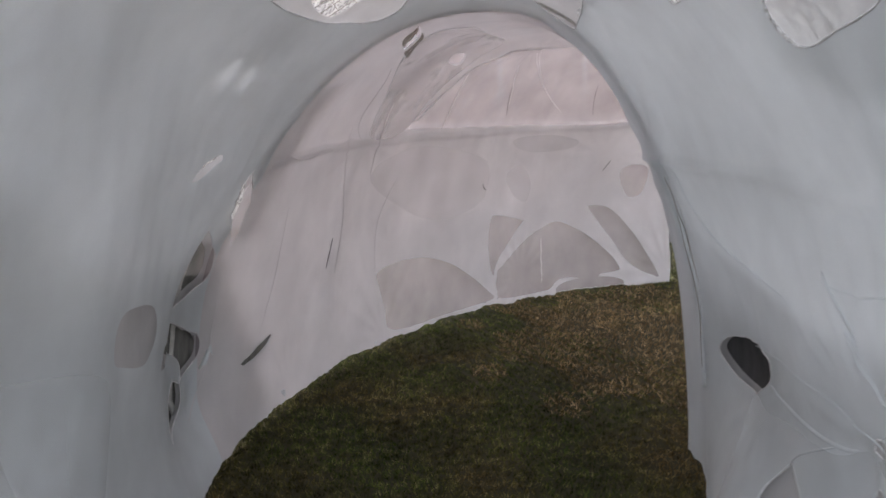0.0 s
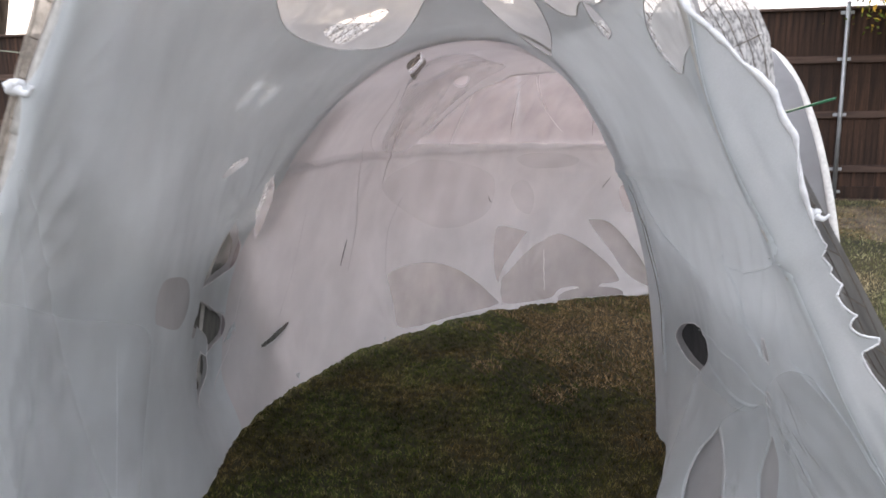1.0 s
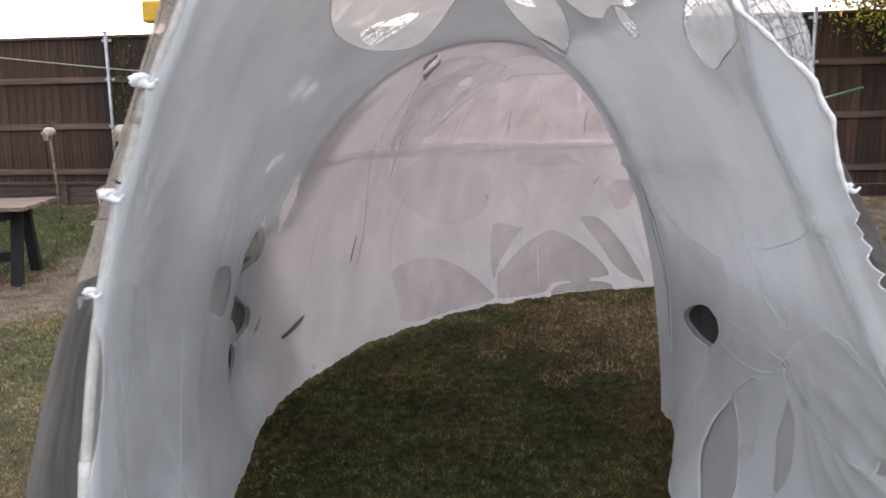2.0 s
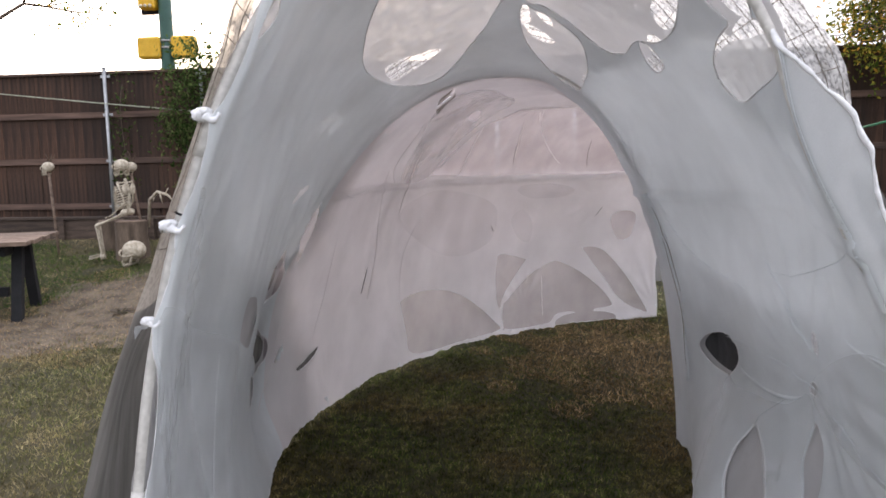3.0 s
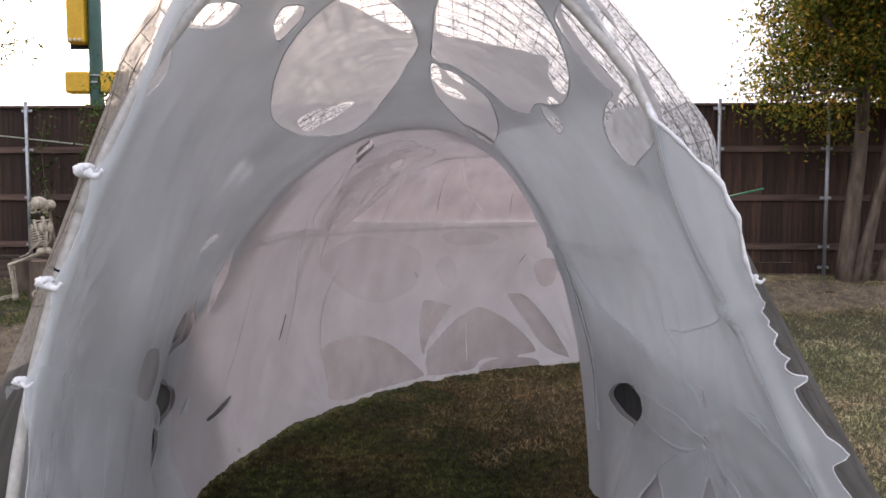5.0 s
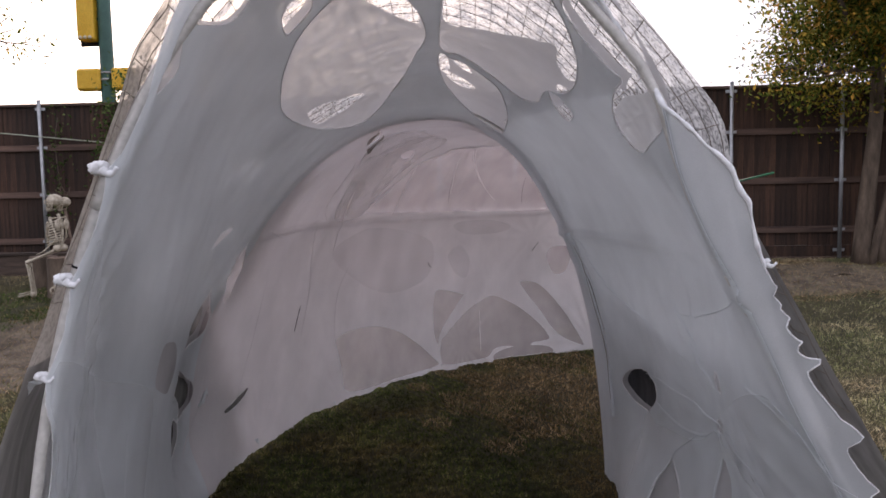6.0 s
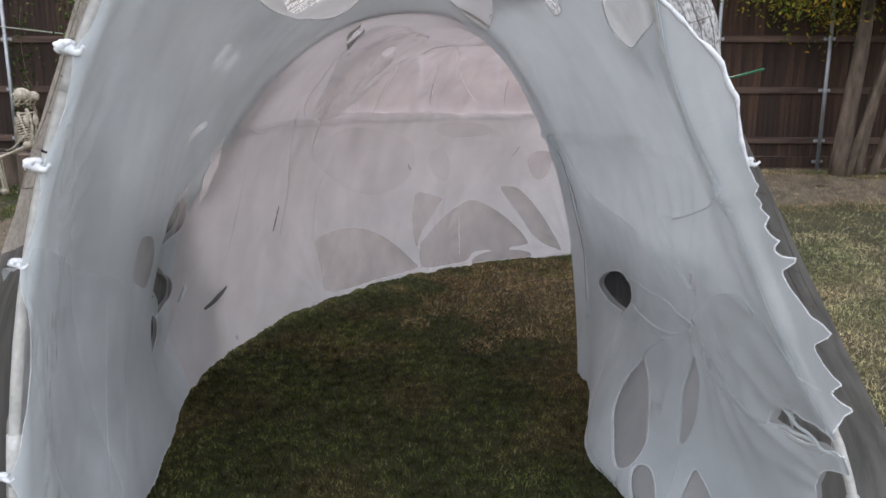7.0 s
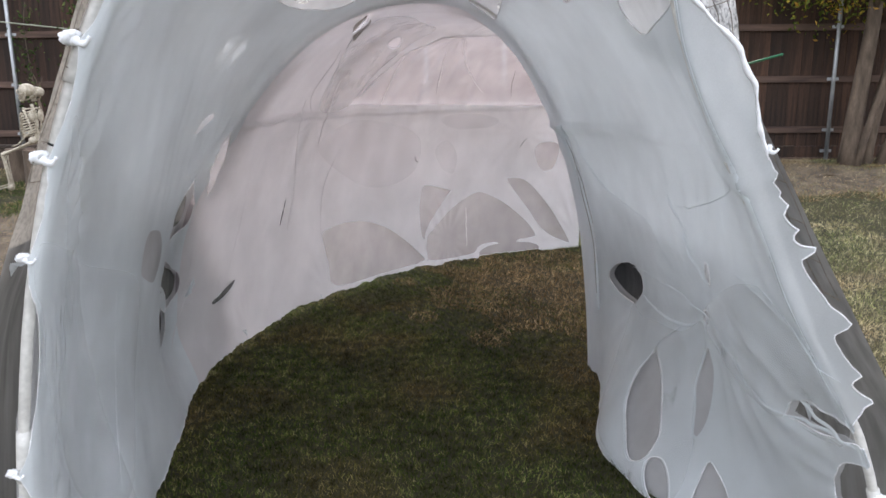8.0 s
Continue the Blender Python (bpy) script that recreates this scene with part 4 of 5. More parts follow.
for n, (s, u, way, size) in enumerate(((0.145, 0.75, (-0.4, -0.3, 0.7), 0.07), (0.16, 0.752, (0.2, -0.5, -0.6), 0.06), (0.55, 0.985, (-0.9, -0.3, 0.3), 0.07), (0.90, -0.825, (0.02, 0.9, 0.35), 0.09),
                                       (2.9, -0.985, (0.2, -0.8, -0.2), 0.06), (1.75, -0.97, (0.4, -0.6, -0.4), 0.07), (5.97, -0.96, (0.3, -0.3, -0.5), 0.05), (0.03, -0.68, (-0.6, -0.5, -0.3), 0.05))):
    rag(tunnel(s, u, -0.03), way, size, n)


def wad(at, size, seed):
    """A lump of bunched cloth: a ball creased all round."""
    a, b = np.meshgrid(np.linspace(0, np.pi, 12), np.linspace(0, 2 * np.pi, 18, endpoint=False), indexing="ij")
    r = 1 + 0.20 * np.sin(5 * b + 3 * a + seed) * np.sin(a) + 0.15 * np.sin(9 * b - 4 * a + 2 * seed) * np.sin(a)
    v = np.stack([r * np.sin(a) * np.cos(b) * size[0], r * np.sin(a) * np.sin(b) * size[1], r * np.cos(a) * size[2]], -1).reshape(-1, 3)
    f = [(i * 18 + n, (i + 1) * 18 + n, (i + 1) * 18 + (n + 1) % 18, i * 18 + (n + 1) % 18) for i in range(11) for n in range(18)]
    return v + np.asarray(at), f


def knot(s, u, size, seed, off=-0.045):
    """A strip of cloth tied round the pipe: a bunched lump with a short end that curls up."""
    p = tunnel(s, u, off)
    t = np.linspace(0, 1, 9)
    end = p + np.stack([size * (0.6 + 1.9 * t), -size * (0.4 + 0.3 * t), size * (-0.1 - 0.9 * np.sin(2.2 * t) + 0.9 * t * t)], -1)
    start = p + np.stack([size * (-0.4 - 1.0 * t), 0.3 * size * t, size * (0.15 * np.sin(3 * t) - 0.25 * t)], -1)
    pieces = [wad(p, (1.15 * size, 0.9 * size, 0.85 * size), seed), wad(p + np.array((0.5 * size, -0.3 * size, 0.35 * size)), (0.8 * size, 0.7 * size, 0.55 * size), seed + 3),
              tube(end, size * (0.62 - 0.42 * t + 0.06 * np.sin(14 * t)), 9), tube(start, size * (0.55 - 0.4 * t), 8)]
    v, f = joined(pieces)
    under(new("knot", mesh_of("knot", v, f, EDGE)), cloth_lining)


for n, (u, size) in enumerate(zip(KNOTS, (0.018, 0.017, 0.013, 0.012, 0.012, 0.021))):
    knot(0.004, u, 0.95 * size, n, -0.036 if u < 0 else -0.045)


def slant(s):
    """How far round the side the netting starts: lower further in."""
    return 0.56 + 0.11 * smooth(0.05, 0.6, s)


def slant_right(s):
    """Where the grey sheet of the right side starts."""
    return 0.47 + 0.25 * smooth(0.03, 0.22, s)


def netting(low, high, s0, s1, material, label, gap=0.009):
    """One sheet over the outside of the wire, between two edges that may change with s."""
    cols = np.linspace(s0, s1, 60)
    s, f = np.meshgrid(cols, np.linspace(0, 1, 60), indexing="ij")
    u = low(s) + (high(s) - low(s)) * f
    out = shell(s, u) + gap + 0.006 * np.sin(reach(s) * 7 + u * 13) * np.cos(u * 21 - s * 5)
    p = tunnel(s, u, out).reshape(-1, 3)
    n = s.shape[1]
    f = [(i * n + k, (i + 1) * n + k, (i + 1) * n + k + 1, i * n + k + 1) for i in range(len(cols) - 1) for k in range(n - 1)]
    return tagged(under(new("sheeting", mesh_of("sheeting", p, f, material)), tunnel_frame), label)


def brow(s):
    """Where the tan sheeting of the side ends and the clear sheeting of the crown begins."""
    return 0.26 * (1 - smooth(0.0, 0.12, s)) - slant(s)


netting(lambda s: -1 + 0 * s, lambda s: -0.67 + 0 * s, 0.0, 1.1, SKIN, "grey printed sheet over the side")
# The next two outer layers are added to hold light off the left wall.
netting(lambda s: -1 + 0 * s, lambda s: -slant(s) - (0.97 - slant(s)) * smooth(1.0, 1.7, s), 1.1, 1.6, SKIN, "grey printed sheet run on along the foot to dim the wall")
netting(lambda s: -0.99 + 0 * s, lambda s: -0.50 + 0 * s, 1.1, 6.0, VEIL, "thin gauze added outside the bend to dim its wall", 0.02)
netting(lambda s: -0.67 + 0 * s, brow, 0.0, 1.1, TAN, "crinkled tan sheeting over the shoulder")
# Added grey backing: its colour supplies the shade in the left tears and recess.
netting(lambda s: -0.94 + 0 * s, lambda s: -0.73 + 0 * s, 0.80, 1.16, SHADE_AND_MARK, "grey backing added to darken the left tears", -0.004)
netting(brow, slant_right, 0.0, 1.1, FILM, "crinkled clear sheeting over the crown")
netting(lambda s: -slant(s), lambda s: -0.35 + 0 * s, 1.1, 1.35, FILM, "crinkled clear sheeting over the shoulder")
netting(slant_right, lambda s: 1 + 0 * s, 0.0, 1.1, SKIN, "grey printed sheet over the side")
netting(lambda s: 0 * s, lambda s: 1 + 0 * s, 1.1, 6.0, GAUZE, "pale gauze over the inner bend")
netting(lambda s: -0.9 + 0 * s, lambda s: 1 + 0 * s, 6.0, 7.0, HAZE, "grey gauze between the last hoops")

# ---- fence ----
fence = thing("fence", (0, 9.0, 0.45), "tall brown stained wooden fence with galvanised steel posts", "fence", kind="structure")
POSTS = [-11.42, -9.99, -8.55, -5.687, -4.25, -2.82, -1.38, -0.1, 0.93, 2.36, 3.794, 5.228, 6.662, 8.1, 9.53, 10.96]
FENCE_Y, FENCE_TOP, FENCE_LOW = 9.0, 2.74, 0.62


def shared(name, bm, material, smooth=False):
    me = bpy.data.meshes.new(name)
    bm.to_mesh(me)
    bm.free()
    me.materials.append(material)
    if smooth:
        me.polygons.foreach_set("use_smooth", [True] * len(me.polygons))
    return me


picket_mesh = shared("picket", box(bmesh.new(), (0.1395, 0.018, FENCE_TOP - FENCE_LOW), (0, 0, 0), None, 0.002), WOOD)
g = random.Random(5)
x = -11.4
while x < 11:
    p = under(new("picket", picket_mesh), fence)
    p.location = (x, FENCE_Y + 0.055 + g.uniform(-0.004, 0.004), (FENCE_TOP + FENCE_LOW) / 2 + g.uniform(-0.006, 0.006))
    p.rotation_euler = (g.uniform(-0.003, 0.003), g.uniform(-0.0004, 0.0004), g.uniform(-0.015, 0.015))
    x += 0.1405
post_bm = bmesh.new()
bmesh.ops.create_cone(post_bm, cap_ends=True, segments=14, radius1=0.025, radius2=0.025, depth=2.4, matrix=Matrix.Translation((0, 0, 1.6)))
bmesh.ops.create_uvsphere(post_bm, u_segments=14, v_segments=6, radius=0.029, matrix=Matrix.Translation((0, 0, 2.8)) @ Matrix.Diagonal((1, 1, 0.6, 1)))
post_mesh = shared("post", post_bm, STEEL, True)
clip_mesh = shared("bracket", box(bmesh.new(), (0.15, 0.012, 0.04), (0, 0, 0), None, 0.003), STEEL)
for at in POSTS:
    under(new("post", post_mesh), fence).location = (at, FENCE_Y - 0.035, 0)
    for z in (2.69, 2.152, 1.495, 0.837, 0.56):
        under(new("bracket", clip_mesh), fence).location = (at, FENCE_Y - 0.012, z)
for a, b in zip(POSTS, POSTS[1:]):
    for z, deep, tall in ((2.152, 0.04, 0.085), (1.495, 0.04, 0.085), (0.837, 0.04, 0.085)):
        part("rail", box(bmesh.new(), (b - a - 0.012, deep, tall), ((a + b) / 2, FENCE_Y + 0.022, z)), RAIL, fence)
    part("cap_board", box(bmesh.new(), (b - a - 0.006, 0.10, 0.035), ((a + b) / 2, FENCE_Y + 0.05, FENCE_TOP + 0.008)), RAIL, fence)
    part("kick_board", box(bmesh.new(), (b - a - 0.01, 0.036, 0.15), ((a + b) / 2, FENCE_Y + 0.03, 0.545)), WOOD, fence)
    part("sill_beam", box(bmesh.new(), (b - a - 0.004, 0.09, 0.08), ((a + b) / 2, FENCE_Y + 0.02, 0.43)), RAIL, fence)


# ---- yard things ----
BONE = surface("bone", (0.30, 0.25, 0.18), (0.66, 0.59, 0.47), 22, 0.7)
BARK = surface("bark", (0.055, 0.038, 0.026), (0.17, 0.125, 0.09), 7, 0.9, 0, 0.8, 50, (2, 2, 0.5))
BEDBOARD = surface("old_bed_board", (0.035, 0.024, 0.018), (0.12, 0.085, 0.065), 4, 0.9, 0, 0.6, 40, (0.5, 6, 6), 0.5, 0.45)
PLANK = surface("weathered_plank", (0.11, 0.075, 0.055), (0.29, 0.21, 0.16), 5, 0.85, 0, 0.5, 45, (0.6, 6, 6), 0.35)
GREEN = surface("green_pole", (0.015, 0.07, 0.05), (0.03, 0.10, 0.075), 6, 0.5)
YELLOW = surface("yellow_housing", (0.75, 0.42, 0.02), (0.85, 0.52, 0.04), 6, 0.5)
ROPE = surface("rope", (0.28, 0.30, 0.22), (0.45, 0.46, 0.36), 60, 0.9)
TIE = surface("green_tie", (0.02, 0.16, 0.07), (0.04, 0.24, 0.11), 20, 0.5)
# The yellow and orange stops put the sun's gold into the leaf colour.
LEAVES = island("tree_leaf", ((0.0, (0.06, 0.095, 0.02)), (0.5, (0.17, 0.20, 0.045)), (0.8, (0.40, 0.32, 0.05)), (1.0, (0.60, 0.31, 0.06))), 0.7, 0.62, 2.0)
VINE = island("vine_leaf", ((0.0, (0.03, 0.06, 0.016)), (0.6, (0.075, 0.12, 0.036)), (1.0, (0.16, 0.19, 0.07))), 0.7, 0.4, 2.0)
LIGHTBULB = surface("signal_lens", (0.6, 0.5, 0.35), (0.8, 0.7, 0.5), 20, 0.2)


def ball(centre, size, turn=0.0, rings=8, sides=12):
    a, b = np.meshgrid(np.linspace(0, np.pi, rings), np.linspace(0, 2 * np.pi, sides, endpoint=False), indexing="ij")
    v = np.stack([np.sin(a) * np.cos(b) * size[0], np.sin(a) * np.sin(b) * size[1], np.cos(a) * size[2]], -1).reshape(-1, 3)
    c, k = math.cos(turn), math.sin(turn)
    v = np.stack([c * v[:, 0] + k * v[:, 2], v[:, 1], c * v[:, 2] - k * v[:, 0]], -1) + np.asarray(centre)
    f = [(i * sides + n, (i + 1) * sides + n, (i + 1) * sides + (n + 1) % sides, i * sides + (n + 1) % sides) for i in range(rings - 1) for n in range(sides)]
    return v, f


def skull_pieces(at, k, way=-1.0):
    """Cranium, brow, cheekbones, jaw and teeth of a skull that faces along way * x, k metres high."""
    x, y, z = at
    w = way * k
    out = [ball((x, y, z + 0.14 * k), (0.46 * k, 0.34 * k, 0.36 * k)), ball((x + 0.30 * w, y, z - 0.14 * k), (0.17 * k, 0.24 * k, 0.18 * k))]
    for side in (-1, 1):
        e = y + side * 0.15 * k
        t = np.linspace(0, 2 * np.pi, 11)
        out.append(tube(np.stack([x + w * (0.43 - 0.03 * np.cos(t)), e + 0.11 * k * np.cos(t), z + 0.04 * k + 0.11 * k * np.sin(t)], -1), 0.035 * k, 5))
        out.append(tube([(x + 0.34 * w, y + side * 0.23 * k, z - 0.10 * k), (x + 0.05 * w, y + side * 0.31 * k, z - 0.06 * k), (x - 0.12 * w, y + side * 0.31 * k, z - 0.02 * k)], 0.035 * k, 5))
        out.append(tube([(x - 0.02 * w, y + side * 0.27 * k, z - 0.10 * k), (x + 0.06 * w, y + side * 0.25 * k, z - 0.36 * k), (x + 0.38 * w, y + side * 0.10 * k, z - 0.46 * k)], 0.05 * k, 6))
    for n in range(7):
        out.append(ball((x + 0.43 * w, y + (n - 3) * 0.05 * k, z - 0.28 * k), (0.03 * k, 0.024 * k, 0.06 * k), 0, 4, 6))
        out.append(ball((x + 0.41 * w, y + (n - 3) * 0.05 * k, z - 0.38 * k), (0.03 * k, 0.024 * k, 0.05 * k), 0, 4, 6))
    return out


def bone_rod(a, b, r):
    a, b = np.array(a, float), np.array(b, float)
    t = np.linspace(0, 1, 9)
    return tube(a + (b - a) * t[:, None], r * (0.75 + 0.7 * np.abs(2 * t - 1) ** 4), 7)


def seated_skeleton():
    """A seated decoration, all one mesh: it looks along -x."""
    x, y, ground_z = -4.46, 7.2, float(lawn(-4.46, 7.2))
    hip, neck = np.array((x, y, 0.86)), np.array((x - 0.0, y, 1.27))
    p = skull_pieces((x - 0.03, y, 1.40), 0.20)
    t = np.linspace(0, 1, 25)
    spine = hip + (neck - hip) * t[:, None] + np.stack([0.04 * np.sin(t * 3.1), 0 * t, 0 * t], -1)
    p.append(tube(spine, 0.014 + 0.008 * np.abs(np.sin(t * 38)), 7))
    for n in range(9):
        z, w = 1.20 - n * 0.030, 0.115 - 0.006 * abs(n - 4)
        a = np.linspace(0.25, 2 * np.pi - 0.25, 20)
        p.append(tube(np.stack([x + 0.02 + 0.085 * np.cos(a) - 0.07, y + w * np.sin(a), z - 0.03 * (1 - np.cos(a))], -1), 0.0075, 5))
    p.append(tube([(x - 0.13, y, 1.18), (x - 0.14, y, 1.0)], 0.014, 6))
    for side in (-1, 1):
        s = side * 0.16
        p.append(bone_rod((x - 0.10, y, 1.215), (x, y + s, 1.225), 0.011))
        p.append(ball((x + 0.04, y + side * 0.09, 1.14), (0.02, 0.05, 0.07)))
        p.append(ball((x + 0.01, y + side * 0.065, 0.87), (0.045, 0.055, 0.045)))
        elbow = (x + 0.03 - 0.05 * side, y + s * 1.15, 0.99)
        hand = (x - 0.10, y + s * 1.0, 0.84)
        p += [bone_rod((x, y + s, 1.21), elbow, 0.013), bone_rod(elbow, hand, 0.010)]
        for n in range(4):
            p.append(bone_rod(hand, (hand[0] - 0.07, hand[1] + (n - 1.5) * 0.018, hand[2] - 0.03), 0.005))
        knee = (x - 0.40 - 0.05 * side, y + side * 0.10, 0.71)
        foot = (x - 0.36 - 0.06 * side, y + side * 0.10, ground_z + 0.07)
        p += [bone_rod((x - 0.01, y + side * 0.08, 0.85), knee, 0.017), bone_rod(knee, foot, 0.014)]
        p.append(bone_rod((knee[0] + 0.02, knee[1] + 0.02, knee[2] - 0.02), (foot[0] + 0.02, foot[1] + 0.02, foot[2]), 0.008))
        p.append(ball((foot[0] + 0.01, foot[1], ground_z + 0.04), (0.04, 0.03, 0.035)))
        for n in range(5):
            p.append(bone_rod((foot[0], foot[1], ground_z + 0.055), (foot[0] - 0.15, foot[1] + (n - 2) * 0.018, ground_z + 0.015), 0.008))
    v, f = joined(p)
    return tagged(new("skeleton", mesh_of("skeleton", v, f, BONE)), "bone-coloured plastic skeleton seated on a low log", "skeleton", "skeleton decorations")


seated_skeleton()


def staked_skull(x, y, z, k, lean, label):
    low = float(lawn(x, y))
    ob = thing("skull_stake", (x, y, low), label, "skull stake", "skull stakes")
    v, f = tube([(x + lean, y, low - 0.05), (x + lean * 0.5, y, (low + z) / 2), (x, y, z - 0.05)], 0.016, 8)
    under(new("stake", mesh_of("stake", v, f, PLANK)), ob)
    v, f = joined(skull_pieces((x, y, z), k))
    under(new("skull", mesh_of("skull", v, f, BONE)), ob)
    g = np.random.default_rng(int(100 * abs(x)))
    for n in range(4):
        d = np.array((g.uniform(-0.1, 0.1), g.uniform(-0.05, 0.05), g.uniform(0.08, 0.16)))
        top = np.array((x, y, z + 0.4 * k))
        v, f = tube([top, top + 0.6 * d + (0.02, 0, 0), top + d], (0.007, 0.005, 0.003), 5)
        under(new("twig", mesh_of("twig", v, f, BARK)), ob)


staked_skull(-5.57, 7.4, 1.40, 0.17, 0.05, "pale skull with twigs on a thin wooden stake")
staked_skull(-4.50, 7.42, 1.38, 0.17, 0.13, "pale skull on a leaning wooden stake behind the skeleton")
v, f = joined(skull_pieces((-4.23, 6.9, float(lawn(-4.23, 6.9)) + 0.145), 0.31))
tagged(new("large_skull", mesh_of("large_skull", v, f, BONE)), "large weathered skull lying on the lawn", "skull")


def antler():
    p = [tube([(-4.36, 7.5, 0.66), (-4.30, 7.45, 1.0), (-4.14, 7.35, 1.10), (-3.98, 7.3, 1.06), (-3.9, 7.28, 0.98)], (0.02, 0.02, 0.018, 0.014, 0.006), 7)]
    for a, b in (((-4.2, 7.4, 1.07), (-4.22, 7.38, 0.98)), ((-4.1, 7.33, 1.1), (-4.06, 7.3, 0.97)), ((-4.02, 7.31, 1.08), (-3.97, 7.3, 1.15))):
        p.append(tube([a, b], (0.012, 0.004), 6))
    v, f = joined(p)
    tagged(new("antler", mesh_of("antler", v, f, BONE)), "branching bone-white antler standing on the log", "antler")


antler()


def stump(x, y, tall, r, label):
    """A sawn log standing upright, with ridged bark and a pale cut end."""
    z = float(lawn(x, y))
    ob = thing("stump", (x, y, z), label, "stump", "stumps by the fence")
    g = np.random.default_rng(int(abs(x * 100)))
    turn, level = np.meshgrid(np.linspace(0, 2 * np.pi, 36, endpoint=False), np.linspace(0, 1, 8), indexing="ij")
    wide = r * (1 + 0.05 * np.sin(3 * turn + x) + 0.04 * np.abs(np.sin(11 * turn + 2 * level)) + 0.10 * (1 - level) ** 3) + 0.004 * g.standard_normal(turn.shape)
    v = np.stack([x + wide * np.cos(turn), y + wide * np.sin(turn), z - 0.03 + level * (tall + 0.03)], -1).reshape(-1, 3)
    f = [(i * 8 + k, (i + 1) % 36 * 8 + k, (i + 1) % 36 * 8 + k + 1, i * 8 + k + 1) for i in range(36) for k in range(7)]
    under(new("bark", mesh_of("bark", v, f, BARK)), ob)
    v, f = tube([(x, y, z + tall - 0.02), (x, y, z + tall + 0.004)], r * 0.97, 24)
    under(new("cut_end", mesh_of("cut_end", v, f, PLANK)), ob)


stump(-4.46, 7.28, 0.44, 0.18, "upright bark-covered log stump used as a seat")
stump(-4.98, 7.72, 0.36, 0.16, "smaller bark-covered log stump beside the raised bed")


def planter():
    ob = thing("raised_bed", (-4.9, 8.3, float(lawn(-4.9, 8.3))), "low raised bed of weathered boards along the fence", "raised bed")
    for n in range(2):
        part("board", box(bmesh.new(), (4.6, 0.04, 0.145), (-5.2, 8.25, 0.475 + n * 0.15)), BEDBOARD, ob)
    part("top_board", box(bmesh.new(), (4.7, 0.14, 0.035), (-5.2, 8.27, 0.72)), BEDBOARD, ob)
    for x in (-7.3, -6.0, -4.7, -3.2):
        part("stake", box(bmesh.new(), (0.07, 0.05, 0.42), (x, 8.205, 0.50)), BEDBOARD, ob)


planter()


def picnic_table():
    z = float(lawn(-5.12, 5.02))
    ob = thing("picnic_table", (-5.12, 5.02, z), "picnic table with weathered plank top and black legs", "table")
    spin = pose(0, 0, 0, 0, 0, 21)

    def placed(size, x, y, h, tilt=0.0, bevel=0.004):
        at = Vector((-5.12, 5.02, z + h)) + spin.to_3x3() @ Vector((x, y, 0))
        return box(bmesh.new(), size, at, spin @ pose(0, 0, 0, tilt, 0, 0), bevel)

    for n in range(6):
        part("plank", placed((1.85, 0.160, 0.038), 0.02 * (n % 2), (n - 2.5) * 0.178, 0.735), PLANK, ob)
    for x in (-0.62, 0.62):
        for side in (-1, 1):
            part("leg", placed((0.09, 0.09, 0.80), x + 0.12 * (x > 0), side * 0.21, 0.345, side * 16), BLACK, ob)
        part("cross_bar", placed((0.05, 0.80, 0.09), x + 0.07, 0, 0.66), BLACK, ob)
    part("stretcher", placed((1.20, 0.07, 0.09), 0, 0, 0.24), BLACK, ob)


picnic_table()


def sagging(name, a, b, sag, r, material, label, category):
    t = np.linspace(0, 1, 30)
    a, b = np.array(a), np.array(b)
    pts = a + (b - a) * t[:, None] - np.stack([0 * t, 0 * t, sag * 4 * t * (1 - t)], -1)
    v, f = tube(pts, r, 6)
    return tagged(new(name, mesh_of(name, v, f, material)), label, category)


sagging("clothesline", (-9.99, 8.9, 2.82), (-2.82, 8.9, 2.01), 0.03, 0.009, ROPE, "pale green rope strung along the fence", "rope")


def traffic_signal():
    ob = thing("traffic_signal", (-7.25, 14.0, 0.45), "green street pole with yellow traffic signal housings behind the fence", "traffic signal")
    v, f = tube([(-7.25, 14, 0.3), (-7.25, 14, 3.5), (-7.25, 14, 8.0)], (0.15, 0.14, 0.12), 16)
    under(new("pole", mesh_of("pole", v, f, GREEN)), ob)
    for z in (3.86, 4.0):
        v, f = tube([(-7.25, 14, z - 0.02), (-7.25, 14, z + 0.02)], 0.155, 16)
        under(new("band", mesh_of("band", v, f, STEEL)), ob)
    for side in (-1, 1):
        head = part("signal_head", box(bmesh.new(), (0.50, 0.26, 0.44), (-7.22 + side * 0.37, 13.95, 3.86), None, 0.04), YELLOW, ob)
        part("bracket", box(bmesh.new(), (0.14, 0.06, 0.06), (-7.23 + side * 0.14, 13.98, 3.86)), BLACK, head)
    head = part("signal_head", box(bmesh.new(), (0.36, 0.28, 1.0), (-7.58, 13.95, 5.15), None, 0.03), YELLOW, ob)
    part("backplate", box(bmesh.new(), (0.50, 0.03, 1.16), (-7.58, 14.1, 5.15)), BLACK, head)
    for n in range(3):
        bm = bmesh.new()
        bmesh.ops.create_uvsphere(bm, u_segments=10, v_segments=6, radius=0.04, matrix=Matrix.Translation((-7.68 + n * 0.10, 13.80, 4.70)))
        part("lens", bm, LIGHTBULB, head, smooth=True)
    part("arm", box(bmesh.new(), (0.3, 0.05, 0.05), (-7.4, 14, 5.1)), GREEN, ob)


traffic_signal()


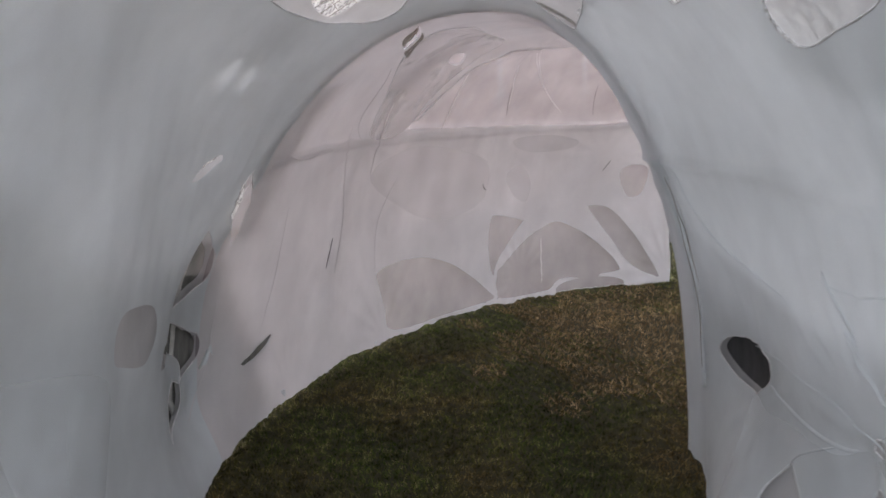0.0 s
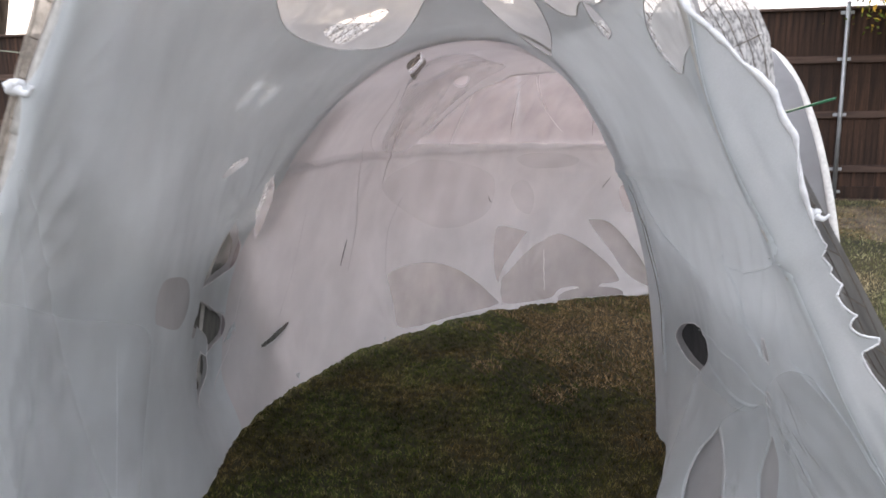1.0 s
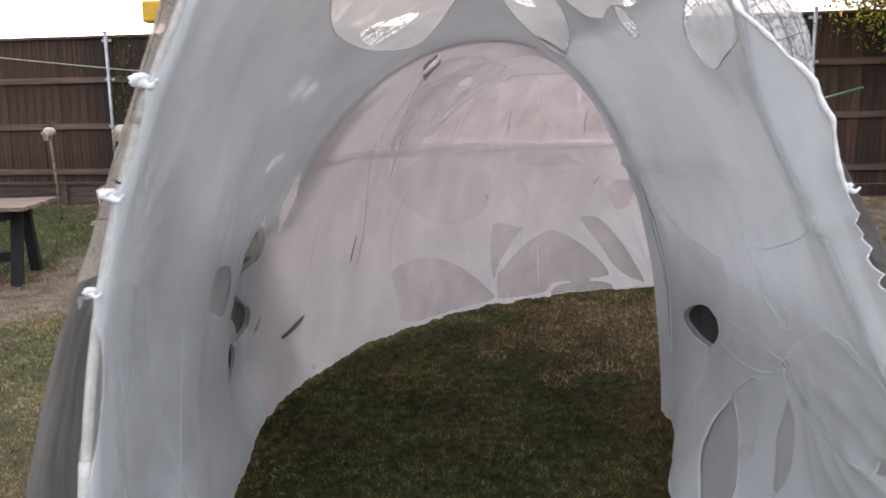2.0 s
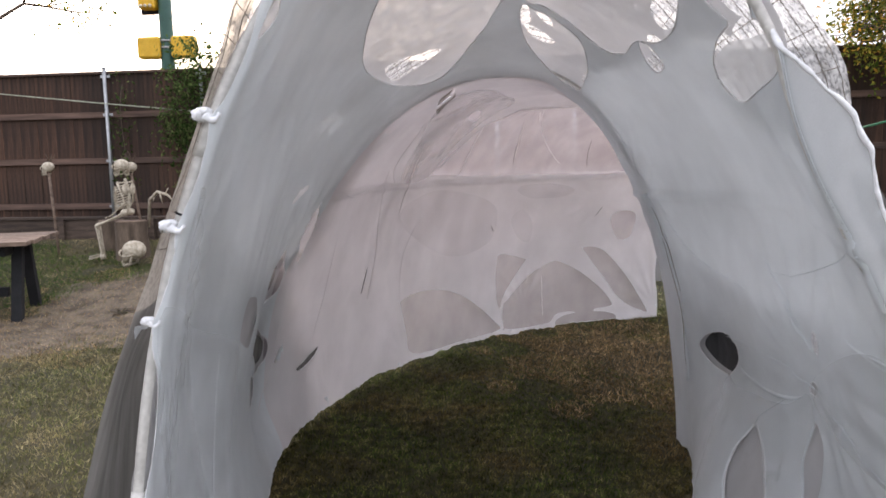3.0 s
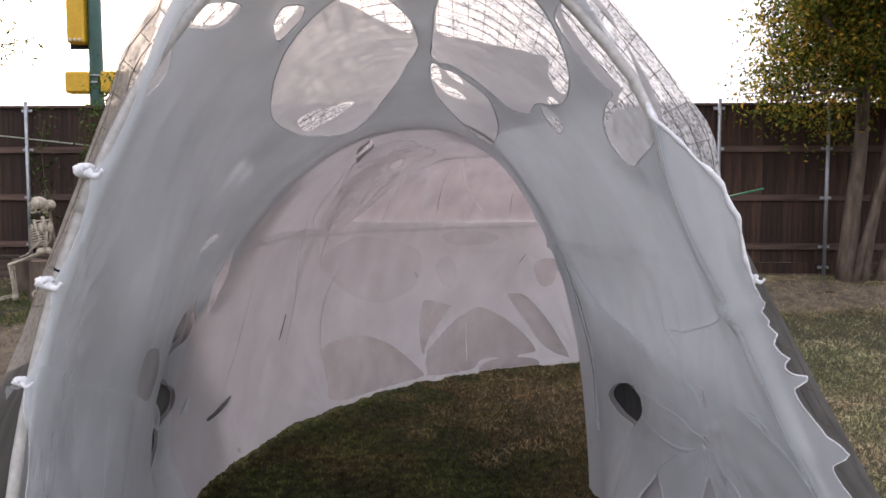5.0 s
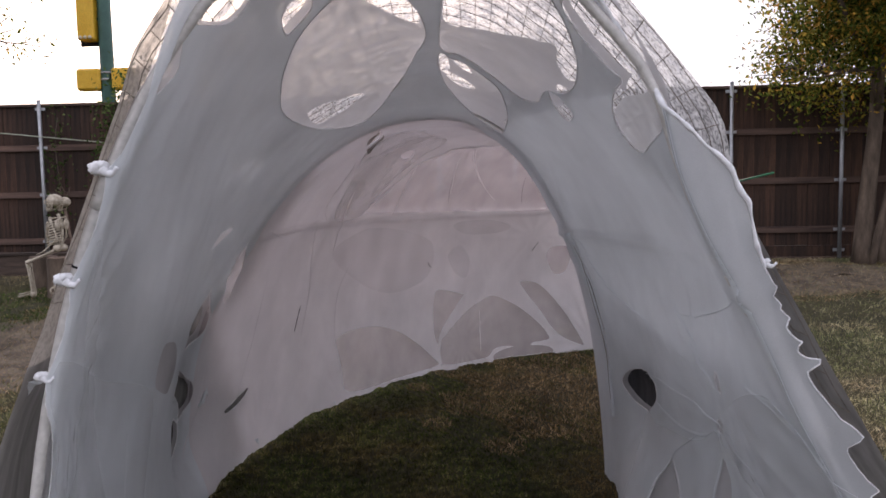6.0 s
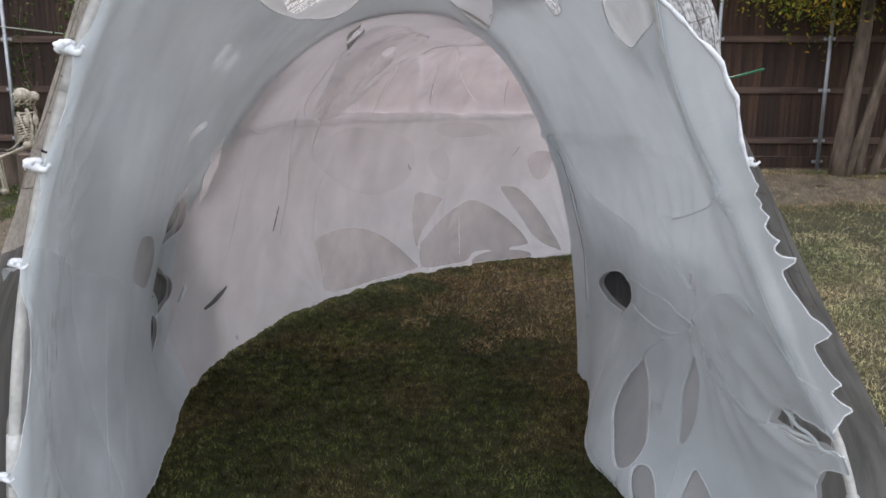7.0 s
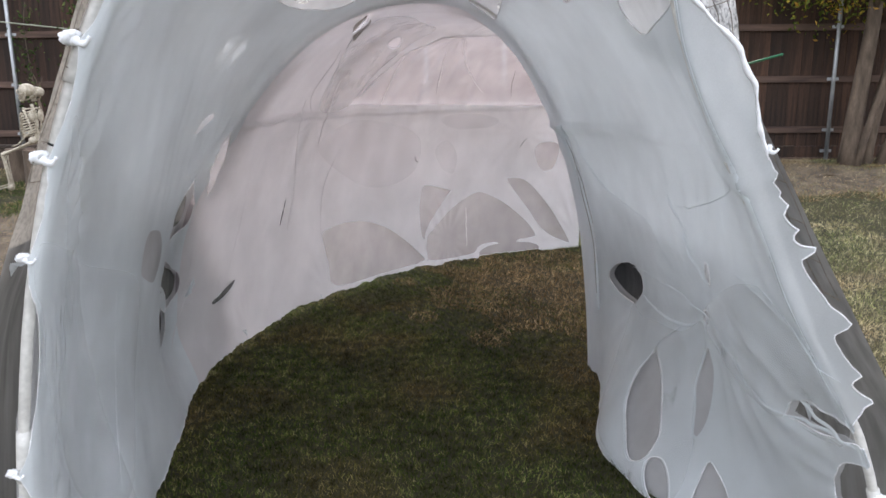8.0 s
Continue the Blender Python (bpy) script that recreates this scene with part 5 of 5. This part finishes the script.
def leaf_mesh(points, size, seed, material, name):
    """Many single leaves: each a bent diamond of two triangles at its own turn."""
    g = np.random.default_rng(seed)
    n = len(points)
    a = g.standard_normal((n, 3))
    a /= np.linalg.norm(a, axis=1)[:, None]
    b = np.cross(a, g.standard_normal((n, 3)))
    b /= np.linalg.norm(b, axis=1)[:, None]
    k = (size * g.uniform(0.6, 1.3, n))[:, None]
    bend = np.cross(a, b) * k * 0.15
    v = np.stack([points - a * k, points + b * k * 0.42 + bend, points + a * k, points - b * k * 0.42 + bend], 1).reshape(-1, 3)
    f = np.concatenate([np.array([[0, 1, 2], [0, 2, 3]]) + 4 * i for i in range(n)])
    return mesh_of(name, v, f, material, False)


def branching(root, way, length, r, depth, g, out, tips, spread=0.55):
    """Limbs that fork and thin, with bends."""
    way = np.array(way, float) / np.linalg.norm(way)
    bend = g.standard_normal(3) * 0.16
    mid = np.array(root) + way * length * 0.5 + bend * length * 0.3
    end = np.array(root) + way * length + bend * length * 0.2
    out.append(tube([root, mid, end], (r, r * 0.8, r * 0.62), 7 if r > 0.02 else 5))
    if depth == 0:
        tips.extend([mid, end])
        return
    if depth < 3:
        tips.append(end)
    for n in range(3 if depth > 1 else 4):
        d = way + g.standard_normal(3) * spread + np.array((0, 0, 0.12))
        branching(end if n < 2 else mid, d, length * g.uniform(0.55, 0.8), r * 0.58, depth - 1, g, out, tips, spread)


def tree(at, trunks, depth, leaves, leaf, seed, label, spread=0.55, scatter=0.16, clumps=()):
    g = np.random.default_rng(seed)
    at = np.array((at[0], at[1], float(lawn(at[0], at[1])) - 0.05))
    ob = thing("tree", at, label, "tree", "trees")
    tips = []
    for shift, way, length, r in trunks:
        out = []
        root = at + np.array(shift)
        way = np.array(way, float) / np.linalg.norm(way)
        t = np.linspace(0, 1, 9)
        line = root + way * length * t[:, None] + np.stack([0.05 * np.sin(t * 4 + seed), 0.03 * np.sin(t * 5), 0 * t], -1) * length * 0.3
        out.append(tube(line, r * (1.25 - 0.5 * t + 0.25 * np.exp(-t * 14)), 10))
        for n in range(3):
            d = way + g.standard_normal(3) * spread
            branching(line[-1] if n < 2 else line[-3], d, length * 0.42, r * 0.55, depth, g, out, tips, spread)
        v, f = joined(out)
        under(new("trunk", mesh_of("trunk", v, f, BARK)), ob)
    tips = np.array(tips)
    # Few leaves hang low, and the crown keeps close over the trunks.
    tips = tips[((tips[:, 2] > 2.75) | (g.random(len(tips)) < 0.25)) & (tips[:, 0] > at[0] - 1.1)]
    pick = tips[g.integers(0, len(tips), leaves)] + g.standard_normal((leaves, 3)) * scatter
    # Further clumps fill the crown, each on a twig from the nearest limb.
    twigs = []
    for middle, size, count, each in clumps:
        for n in range(count):
            d = g.standard_normal(3)
            c = np.array(middle) + np.array(size) * d / np.linalg.norm(d) * g.random() ** 0.4
            q = tips[np.argmin(np.linalg.norm(tips - c, axis=1))]
            twigs.append(tube([q, 0.5 * (q + c) + 0.06 * g.standard_normal(3), c], (0.008, 0.006, 0.003), 4))
            pick = np.concatenate([pick, c + g.standard_normal((each, 3)) * (0.13, 0.13, 0.10)])
    if twigs:
        v, f = joined(twigs)
        tagged(under(new("twig", mesh_of("twig", v, f, BARK)), ob), kind="stuff")
    under(new("crown", leaf_mesh(pick, leaf, seed, LEAVES, "crown")), ob)
    return ob


tree((5.26, 8.35), (((0, 0, 0), (0.02, 0, 1), 2.5, 0.092), ((0.21, 0.05, 0), (0.12, 0.02, 1), 2.4, 0.066), ((0.38, 0, 0), (0.28, 0, 1), 2.3, 0.05), ((0.05, -0.1, 0), (0.16, -0.05, 1), 2.6, 0.035)),
     3, 70000, 0.036, 11, "slender several-trunked tree with green and sunlit golden leaves before the fence", 0.62, 0.27,
     (((5.3, 8.3, 3.72), (1.15, 0.8, 0.98), 250, 125), ((4.9, 8.45, 2.45), (0.55, 0.3, 0.3), 14, 28), ((4.45, 8.4, 2.95), (0.4, 0.3, 0.3), 16, 60)))
tree((-10.4, 11.3), (((0, 0, 0), (0.3, -0.05, 1), 3.6, 0.12),), 3, 3500, 0.05, 23, "leafy tree behind the fence with hanging twigs", 0.65, 0.2)


def vine():
    g = np.random.default_rng(31)
    ob = thing("vine", (-4.4, 8.9, 0.6), "green climbing vine on the fence boards", "vine")
    stems, pts = [], []
    for n in range(9):
        z = np.linspace(0.6, g.uniform(2.2, 3.1), 14)
        x = -4.35 + 0.35 * g.standard_normal() + 0.07 * np.sin(z * 3 + n) + 0.12 * (z - 1.5)
        line = np.stack([x, 8.93 - 0.08 * g.random() + 0 * z, z], -1)
        stems.append(tube(line, 0.006, 5))
        for q in line[4:]:
            pts.append(q + g.standard_normal((18, 3)) * (0.09, 0.06, 0.10))
    for x, z, wide, tall, count in ((-4.55, 1.95, 0.16, 0.22, 800), (-4.42, 2.55, 0.20, 0.18, 420), (-4.28, 2.95, 0.16, 0.16, 350), (-4.0, 2.3, 0.25, 0.4, 500)):
        pts.append(np.array((x, 8.84, z)) + g.standard_normal((count, 3)) * (wide, 0.07, tall))
    v, f = joined(stems)
    under(new("stem", mesh_of("stem", v, f, BARK)), ob)
    under(new("leaves", leaf_mesh(np.concatenate(pts), 0.035, 32, VINE, "leaves")), ob)


vine()
v, f = tube([(1.087, 0.785, 1.461), (1.108, 0.66, 1.475), (1.127, 0.544, 1.488)], 0.0024, 6)
tagged(new("cable_tie", mesh_of("cable_tie", v, f, TIE)), "green plastic tie fixing cloth to the hoop", "cable tie")
